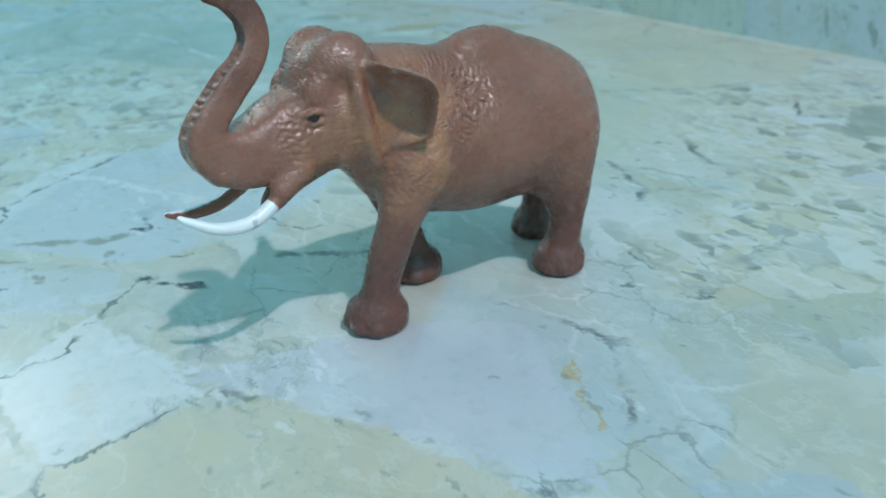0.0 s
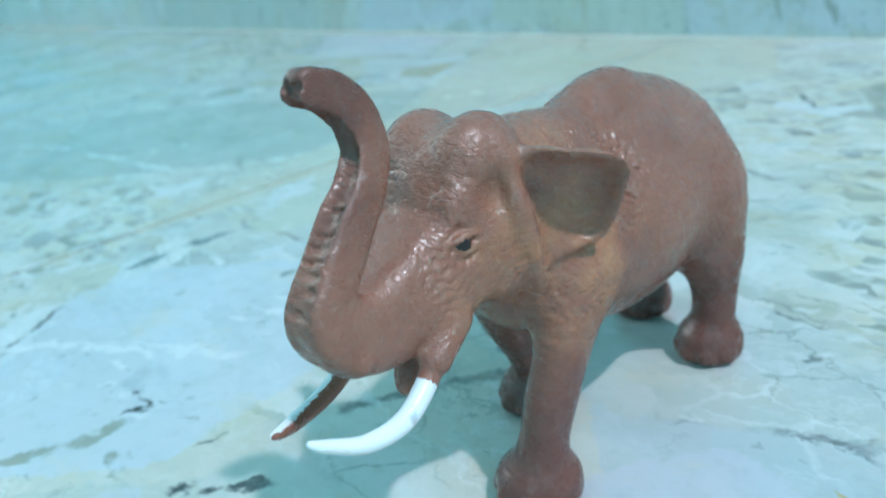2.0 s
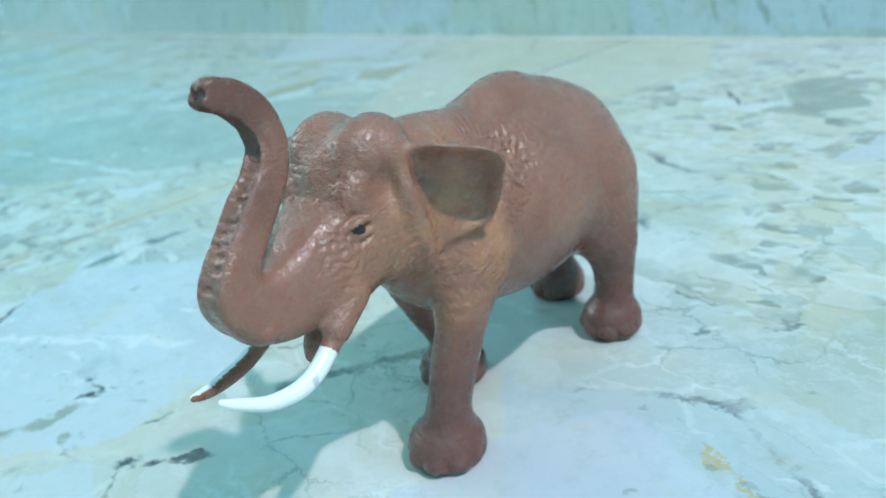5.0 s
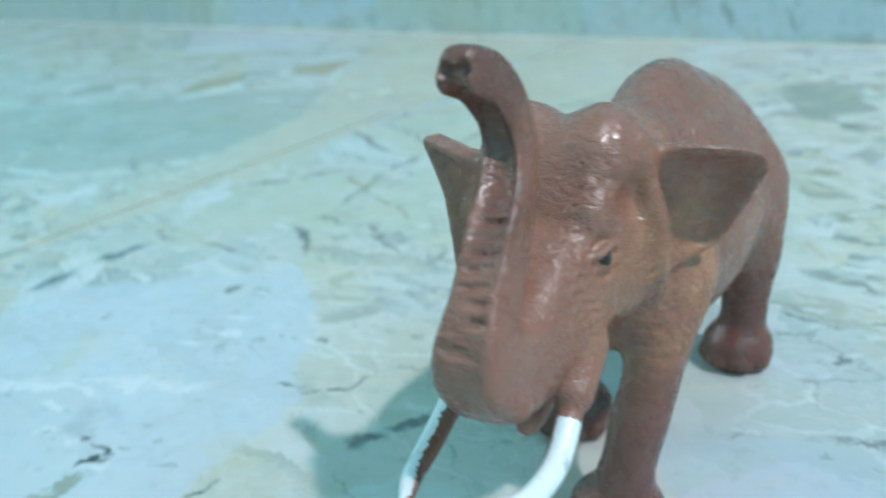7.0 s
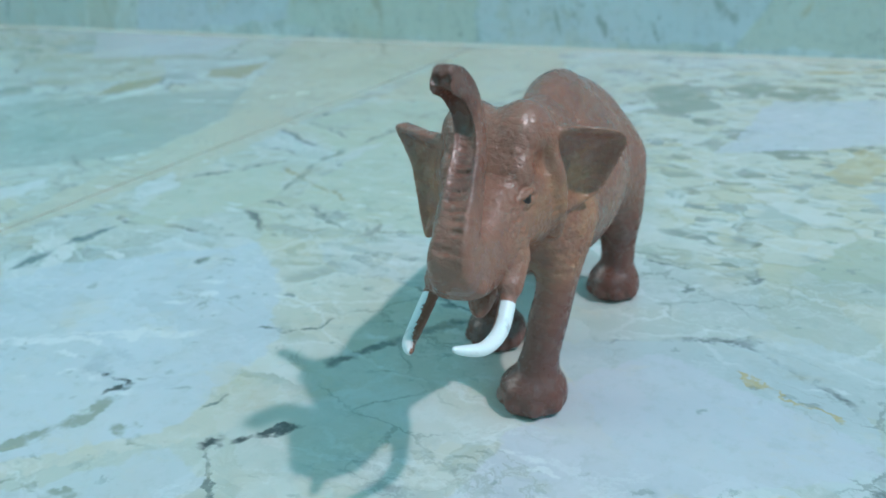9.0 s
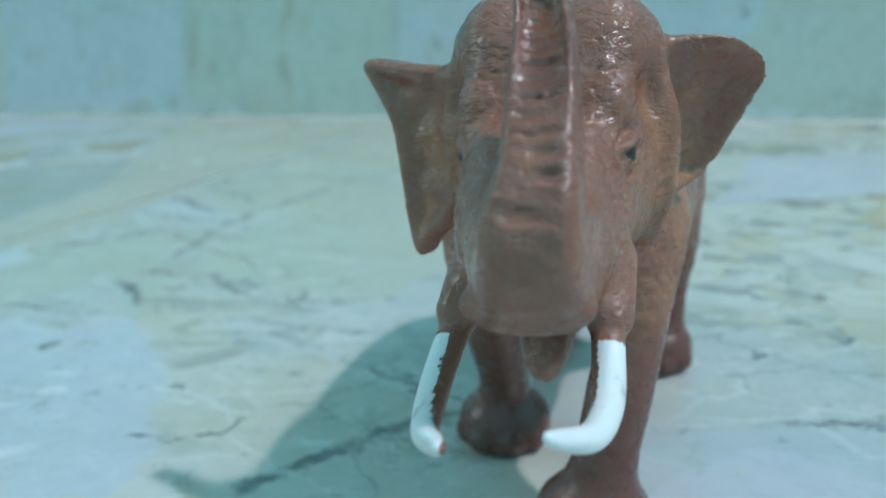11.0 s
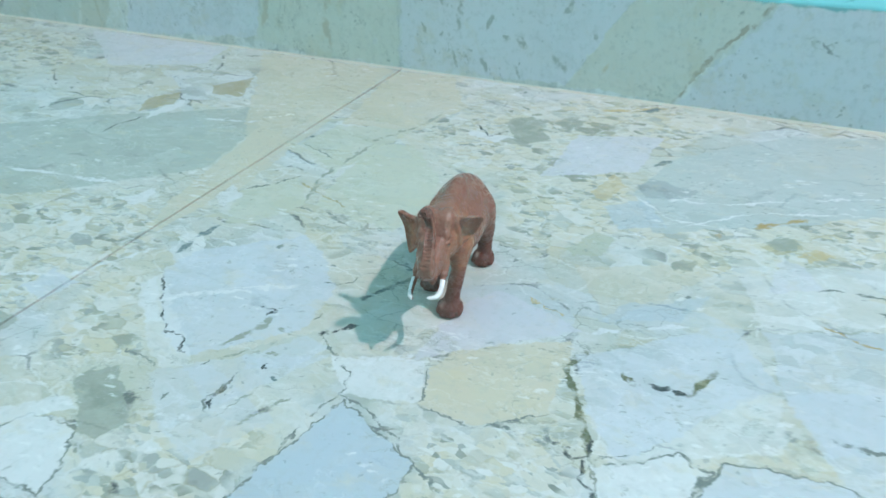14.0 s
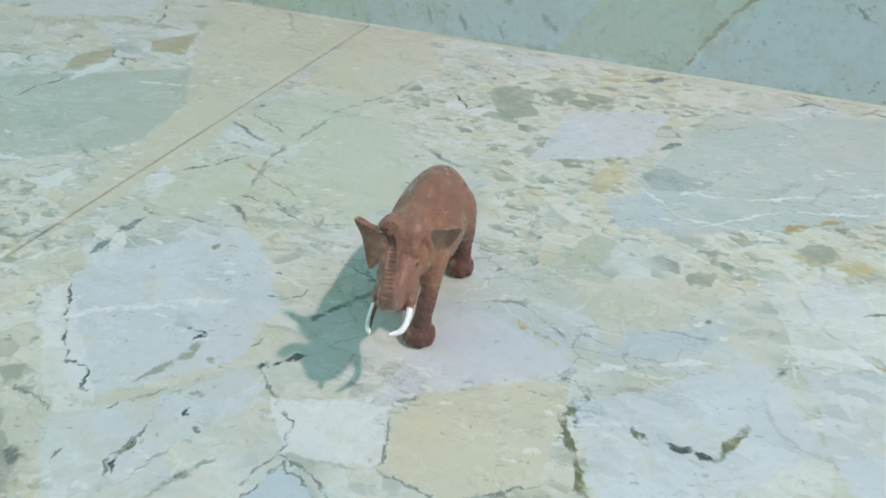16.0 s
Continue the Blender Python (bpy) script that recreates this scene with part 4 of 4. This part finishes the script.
trunk([(9, 56.8, 8.9, 8.2, 0), (17.4, 54.3, 7.6, 6.8, 0.9), (24.8, 54.6, 6.3, 5.4, 2.0), (29.6, 58.4, 5.2, 4.5, 2.8), (29.0, 63.4, 4.0, 3.6, 3.4),
       (23.5, 69.2, 3.5, 3.1, 3.1), (17.8, 74.2, 3.1, 2.7, 2.4), (15.0, 79.3, 2.9, 2.4, 1.8), (15.8, 84.6, 2.9, 2.3, 1.3), (19, 88.2, 2.8, 2.3, 1.0), (22.6, 89.9, 2.55, 2.2, 0.8)], 1.8)
# the squared lip under the bend of the trunk
limb([(27.4, -3.8, 51.4, 1.2), (28.3, -0.8, 50.6, 1.1), (28.6, 3.4, 50.8, 1.1), (28.4, 6.6, 51.8, 1.2)], 1.6)
limb([(2, 0, 51, 6.0), (9, 0.6, 46.5, 4.0), (14.5, 0.9, 42.0, 2.8), (16.4, 1.0, 40.2, 1.7)], 2.0)
# legs: x, y, z, radius, and the swollen feet under them
limb([(-19, 7.5, 44, 7.5), (-14.6, 8.2, 32, 4.6), (-12.0, 6.4, 22, 4.3), (-10.8, 4.8, 14, 4.1), (-10.6, 3.6, 7.2, 5.0)], 3)
limb([(-24, 7.5, 44, 8.0), (-18.5, 8.2, 32, 4.4), (-14.5, 6.4, 22, 4.1), (-12.4, 4.8, 14, 3.9), (-11.0, 3.6, 7.2, 5.0)], 3)
limb([(-24, -12, 43, 9.5), (-27, -15, 32, 6.2), (-31, -15.5, 22, 5.0), (-34.5, -15.5, 14, 4.4), (-36.4, -16.0, 7.2, 5.0)], 4)
limb([(-72, 7, 41, 11.8), (-73.0, 10, 28, 8.0), (-73.8, 10.6, 19, 5.6), (-73.3, 10.5, 12, 5.0), (-72.8, 9.8, 6.4, 5.4)], 5)
limb([(-78, -10, 41, 12), (-82, -13, 28, 8.2), (-86, -14.5, 19, 5.6), (-87, -15.4, 12, 5.0), (-87, -15.8, 6.4, 5.4)], 5)
FEET = ((-10.6, 2.7, 8.5), (-36.8, -16.2, 8.3), (-72.6, 9.4, 7.7), (-87.0, -16.0, 7.7))
for fx, fy, fr in FEET:
    lump((fx, fy, 4.3), (fr, fr, 5.6), 2.2)
    lump((fx, fy, 1.5), (fr - 0.4, fr - 0.4, 3.5), 2.0)
    for turn in (-66, -24, 18, 58):
        a = radians(turn)
        lump((fx + (fr - 0.5) * math.cos(a), fy + (fr - 0.5) * math.sin(a), 2.5), (1.4, 2.3, 2.0), 0.7, yaw=turn, pad=3)
        groove([(fx + (fr + 0.2) * math.cos(a + 0.36), fy + (fr + 0.2) * math.sin(a + 0.36), z) for z in (0.4, 1.8, 3.2)], 0.22, 0.5)
limb([(-91, -2, 50, 2.2), (-94.0, -2, 42, 1.7), (-95, -2.2, 30, 1.4), (-94, -2.4, 22, 1.6), (-93.5, -2.4, 19, 0.9)], 2)
EAR_L = [(-2, 72.0), (5, 72.8), (11, 71.5), (16, 69.4), (18.2, 66.8), (18.4, 62), (18.0, 57), (16.8, 53.4), (13, 51.6), (9, 51), (5, 49.4), (1, 50), (-2, 60)]
EAR_R = [(-2, 70), (4, 70.6), (9, 71), (13.4, 71.4), (16.6, 71.6), (17, 70), (14.4, 66.8), (12.2, 63), (11.2, 57), (10.4, 51), (9.0, 47), (7.4, 46), (5.5, 48.5), (2, 52), (-2, 60)]
ear(1, (-4.5, 10.0), radians(31), EAR_L, 5.0, 2.8, -0.22)
ear(-1, (-3.5, -10.0), radians(62), EAR_R, 1.6, -0.6, 0.13)
# folds behind the ears, at the neck and along the shoulder
for s in (-1, 1):
    groove([(-36, 2 * s, 72.5), (-39, 9 * s - 1, 66), (-39, 15 * s - 2, 59), (-37, 18 * s - 2, 50)], 0.7, 0.8)
    groove([(7.5, 9.2 * s, 64.0), (6.2, 9.8 * s, 63.4), (4.6, 10.0 * s, 62.4)], 0.5, 0.6)
    groove([(8.6, 8.6 * s, 59.6), (6.6, 9.4 * s, 59.0), (4.6, 9.6 * s, 59.6)], 0.4, 0.5)
    sl, gx, gy, gz = window((2, min(6 * s, 13 * s), 57), (12, max(6 * s, 13 * s), 66))
    solid[sl] += 0.9 * np.exp(-(((gx - 6.8) / 2.4) ** 2 + ((gy - 9.6 * s) / 2.4) ** 2 + ((gz - 61.6) / 1.8) ** 2))
    lump((6.5, 8.4 * s, 61.65), (1.7, 1.6, 1.3), 0.4, pad=3)
    limb([(8.4, 8.4 * s, 62.2, 0.5), (6.4, 9.6 * s, 63.0, 0.6), (4.0, 9.9 * s, 62.4, 0.5)], 0.8, 4, 3)
    limb([(8.2, 8.4 * s, 60.6, 0.4), (6.2, 9.6 * s, 60.3, 0.5), (4.0, 9.8 * s, 61.0, 0.4)], 0.8, 4, 3)
    # tusks and the sheaths that they grow from
limb([(10, 7.2, 50, 3.2), (15.5, 7.8, 46, 2.6)], 1.5)
limb([(10, -7.2, 50, 3.2), (15.5, -8.4, 46, 2.6)], 1.5)
TUSKS = [
    limb([(14.5, 7.4, 46.6, 1.8), (18.2, 7.9, 43.6, 1.75), (24.4, 8.4, 40.8, 1.65), (31.5, 7.8, 41.1, 1.4), (37.0, 5.8, 43.6, 1.0), (38.8, 5.0, 44.8, 0.6)], 0.5, 8),
    limb([(14.5, -7.8, 46.6, 1.8), (18.2, -8.9, 43.4, 1.75), (24.4, -9.2, 40.4, 1.65), (31.5, -7.9, 40.2, 1.4), (36.5, -5.4, 41.8, 1.0), (38.4, -4.4, 42.7, 0.6)], 0.5, 8),
]


def crumple(centre, reach, run, pitch, depth, sway=1.0):
    """Fine parallel creases round a place, running across the direction run."""
    c, r, n = np.array(centre, float), np.array(reach, float), np.array(run, float)
    n /= np.linalg.norm(n)
    side = np.cross(n, (0.3, 0.9, 0.2))
    side /= np.linalg.norm(side)
    sl, x, y, z = window(c - 2.2 * r, c + 2.2 * r)
    x, y, z = x - c[0], y - c[1], z - c[2]
    along, over = x * n[0] + y * n[1] + z * n[2], x * side[0] + y * side[1] + z * side[2]
    fade = np.exp(-((x / r[0]) ** 2 + (y / r[1]) ** 2 + (z / r[2]) ** 2))
    wave = np.sin(2 * np.pi / pitch * (along + sway * np.sin(over * 0.8) + 0.5 * sway * np.sin(over * 2.1 + along)))
    solid[sl] += depth * fade * np.maximum(wave, -0.4)


def fan(centre, reach, count, depth, first):
    """Creases that spread from a place on the flank like the rays of a fan."""
    c = np.array(centre, float)
    sl, x, y, z = window(c - reach * 1.6, c + reach * 1.6)
    x, y, z = x - c[0], y - c[1], z - c[2]
    r = np.sqrt(x**2 + z**2) + 1e-6
    turn = np.arctan2(z, -x) + 0.10 * np.sin(r * 0.9) + 0.05 * np.sin(r * 2.3 + 4 * z / r)
    fade = np.clip((r - first) / 2.5, 0, 1) * np.exp(-((r / reach) ** 4)) * np.exp(-((y / 11) ** 2))
    fade = fade * (0.6 + 0.4 * np.sin(turn * 5 + r * 0.7))
    solid[sl] += depth * fade * np.maximum(np.sin(turn * count), -0.3)


for s in (-1, 1):
    fan((-29, 15 * s - 2, 61), 14, 30, 0.55, 4.0)
    crumple((3, 7 * s, 72), (9, 6, 7), (0.6, 0.2 * s, 1), 1.9, 0.15, 1.5)
    crumple((2, 4 * s, 74), (6, 5, 6), (0.2, 1.0 * s, 0.3), 2.0, 0.13, 1.6)
    crumple((5, 6 * s, 70), (5, 5, 5), (0.5, 0.6 * s, 0.8), 1.4, 0.12, 1.2)
    crumple((9, 7 * s, 66), (5, 4, 5), (0.8, 0.3 * s, 0.4), 1.4, 0.12, 0.9)
    crumple((14, 7 * s, 60), (6, 4, 6), (0.6, 0.2 * s, 0.8), 1.4, 0.09, 0.8)
    crumple((-14, 14 * s - 1, 42), (8, 6, 7), (0.2, 0.9 * s, 0.4), 1.3, 0.20, 1.1)
    crumple((8, 7.5 * s, 66.5), (5, 4, 4), (0.3, 1.0 * s, 0.4), 1.7, 0.16)
    crumple((11, 8 * s, 57), (4, 3, 7), (0.2, 0, 1), 1.7, 0.32, 0.7)
    crumple((16, 7 * s, 55), (5, 4, 6), (1, 0, -0.3), 1.6, 0.10, 1.2)
    crumple((-5, 10 * s, 54), (8, 4, 8), (0.8, 0, 0.6), 2.2, 0.30, 1.4)
    crumple((-37, 14 * s - 2, 62), (9, 8, 9), (1, 0, 0.5), 2.1, 0.34, 1.5)
    crumple((-34, 15 * s - 2, 56), (8, 6, 8), (0.3, 0, 1), 2.6, 0.26, 1.5)
    crumple((-20, 14 * s - 2, 41), (10, 7, 8), (0.9, 0, 0.5), 2.1, 0.30, 1.3)
    crumple((-52, 18 * s - 2, 52), (16, 6, 14), (0.3, 0, 1), 2.8, 0.14, 2.0)
    crumple((-70, 17 * s - 2, 36), (16, 6, 16), (0.8, 0, 0.7), 2.6, 0.16, 1.8)
    # hollow of the temple
    sl, gx, gy, gz = window((-10, min(6 * s, 18 * s), 60), (8, max(6 * s, 18 * s), 74))
    solid[sl] += 1.3 * np.exp(-(((gx + 0.5) / 3.6) ** 2 + ((gy - 11.5 * s) / 3) ** 2 + ((gz - 67.5) / 3.4) ** 2))
# seam of the mould along the front leg and over the breast
groove([(-8.0, 5.6, 12), (-8.6, 7.0, 22), (-10.6, 9.0, 32), (-13, 9.0, 40)], -0.6, 0.42)
for fx, fy, fr in FEET:
    crumple((fx, fy, 9), (10, 10, 2), (0.2, 0.1, 1), 2.1, 0.10, 0.9)
    crumple((fx, fy, 22), (8, 8, 9), (0.3, 0.2, 1), 2.6, 0.08, 1.4)
# raised seam of the mould beside the spine
groove([(-22, -3.0, 71.0), (-30, -4.0, 70.2), (-38, -5.0, 69.6), (-47, -5.5, 70.6), (-52, -4.5, 71.4)], -0.9, 0.8)
groove([(-30, -6.0, 69.4), (-38, -7.0, 68.8), (-47, -7.6, 69.4)], 0.5, 0.7)
# nostrils
for s in (-1, 1):
    sl, gx, gy, gz = window((18, -6, 86), (28, 6, 96))
    hole = np.sqrt((gx - 24.9) ** 2 + (gy - 0.9 - 1.0 * s) ** 2 + (gz - 90.2) ** 2) - 0.95
    solid[sl] = np.maximum(solid[sl], -hole)
# flat soles
solid = np.maximum(solid, -AX[2][None, None, :].astype(np.float32) + 0.0)


def surface(field):
    """Naive surface nets: one vertex in every cell that the surface crosses, one quad across every crossed grid edge."""
    f = field
    inside = f < 0
    nx, ny, nz = (n - 1 for n in f.shape)
    count = np.zeros((nx, ny, nz), np.int8)
    corners = list(np.ndindex(2, 2, 2))
    for i, j, k in corners:
        count += inside[i : i + nx, j : j + ny, k : k + nz]
    cells = np.argwhere((count > 0) & (count < 8))
    ids = np.full((nx, ny, nz), -1, np.int64)
    ids[tuple(cells.T)] = np.arange(len(cells))
    val = {c: f[cells[:, 0] + c[0], cells[:, 1] + c[1], cells[:, 2] + c[2]] for c in corners}
    total, n = np.zeros((len(cells), 3)), np.zeros(len(cells))
    for a in corners:
        for axis in range(3):
            if a[axis] == 0:
                b = tuple(1 if i == axis else a[i] for i in range(3))
                va, vb = val[a], val[b]
                hit = (va < 0) != (vb < 0)
                t = np.where(hit, va / np.where(hit, va - vb, 1), 0)
                p = np.tile(np.array(a, float), (len(cells), 1))
                p[:, axis] += t
                total += p * hit[:, None]
                n += hit
    verts = (cells + total / n[:, None]) * STEP + LO
    quads = []
    for axis in range(3):
        o1, o2 = (axis + 1) % 3, (axis + 2) % 3
        lo, hi = [slice(None)] * 3, [slice(None)] * 3
        lo[axis], hi[axis] = slice(0, -1), slice(1, None)
        here, there = inside[tuple(lo)], inside[tuple(hi)]
        e = np.argwhere(here != there)
        e = e[(e[:, o1] > 0) & (e[:, o2] > 0) & (e[:, o1] < f.shape[o1] - 1) & (e[:, o2] < f.shape[o2] - 1)]
        flip = here[tuple(e.T)]
        q = []
        for d1, d2 in ((0, 0), (-1, 0), (-1, -1), (0, -1)):
            c = e.copy()
            c[:, o1] += d1
            c[:, o2] += d2
            q.append(ids[tuple(c.T)])
        q = np.stack(q, 1)
        q[~flip] = q[~flip][:, ::-1]
        quads.append(q)
    return verts, np.concatenate(quads)


def toy_elephant():
    verts, quads = surface(solid)
    mid = verts[quads].mean(1)
    slot = np.zeros(len(quads), np.int32)
    for side, line in zip((1, -1), TUSKS):
        for i, a in enumerate(line[10:]):
            near = ((mid - a[:3]) ** 2).sum(1) < (a[3] + 0.5) ** 2
            inner = (a[1] - mid[:, 1]) * side > (0.25 if side < 0 else 0.62) * a[3]
            slot[near] = np.where(inner, 0, 1)[near]
    for s in (-1, 1):
        slot[(((mid - np.array((6.7, 9.2 * s, 61.65))) / np.array((1.45, 1.7, 0.95))) ** 2).sum(1) < 1] = 2
    me = bpy.data.meshes.new("toy_elephant")
    me.from_pydata(((verts - HEART) / 1000).tolist(), [], quads.tolist())
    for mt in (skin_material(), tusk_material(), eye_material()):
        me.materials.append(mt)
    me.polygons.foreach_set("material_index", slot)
    me.polygons.foreach_set("use_smooth", np.ones(len(quads), bool))
    me.update()
    return new("toy_elephant", me)


elephant = toy_elephant()
cam.data.dof.use_dof, cam.data.dof.focus_object, cam.data.dof.aperture_fstop = True, elephant, 23.0
elephant.matrix_world = Matrix.Translation((-0.0041, -0.0009, 0.0003)) @ Matrix.Rotation(math.atan2(-0.978, 0.208), 4, "Z") @ Matrix.Translation([v / 1000 for v in HEART])
tagged(elephant, "glossy brown plastic toy elephant, raised trunk, white tusks, on marble tiles", "toy elephant")

# ---- skirting and floor tiles ----
def filler_bm():
    """The uneven line of cream filler between floor and skirting."""
    bm = bmesh.new()
    n, rows = 300, []
    for i in range(n + 1):
        x = X0 + (X1 - X0) * i / n
        w = 0.0019 + 0.0014 * noise.noise(Vector((x * 22, 5.1, 0))) + 0.0008 * noise.noise(Vector((x * 90, 1.1, 0)))
        prof = [(FACE - w, 0.0001), (FACE - w * 0.7, 0.0007), (FACE - w * 0.2, 0.0016), (FACE + 0.001, 0.0022), (FACE + 0.001, 0.0001)]
        rows.append([bm.verts.new((x, y, z)) for y, z in prof])
    for a, b in zip(rows, rows[1:]):
        for j in range(5):
            k = (j + 1) % 5
            bm.faces.new((a[j], a[k], b[k], b[j]))
    bmesh.ops.recalc_face_normals(bm, faces=list(bm.faces))
    return bm


filler = part("trim", filler_bm(), FILLER)
tagged(filler, "uneven cream filler line where floor meets skirting", "filler line", kind="structure")

skirting = part("baseboard", box_bm(X0, X1, FACE + 0.009, Y1, -0.0015, TOP - 0.004), GROUT)
tagged(skirting, "grey and cream marble tile skirting along the wall", "skirting", kind="structure")
edges = [X0] + [x for x in (JX + 0.6 * k for k in range(-6, 6)) if X0 + 0.05 < x < X1 - 0.05] + [X1]
for a, b in zip(edges, edges[1:]):
    part("skirting_tile", box_bm(a + 0.0001, b - 0.0001, FACE, FACE + 0.0088, 0.0004, TOP, 0.00025), MARBLE_SKIRT, skirting)

xs = [X0] + [x for x in (JX + TILE * k for k in range(-6, 6)) if X0 + 0.05 < x < X1 - 0.05] + [X1]
ys = [Y0] + [y for y in (JY + TILE * k for k in range(-5, 2)) if Y0 + 0.05 < y < FACE - 0.05] + [FACE + 0.004]
for xa, xb in zip(xs, xs[1:]):
    for ya, yb in zip(ys, ys[1:]):
        part("floor_tile", box_bm(xa + 0.0008, xb - 0.0008, ya + 0.0008, yb - 0.0008, -0.0095, 0.0, 0.0004), MARBLE_FLOOR, floor)
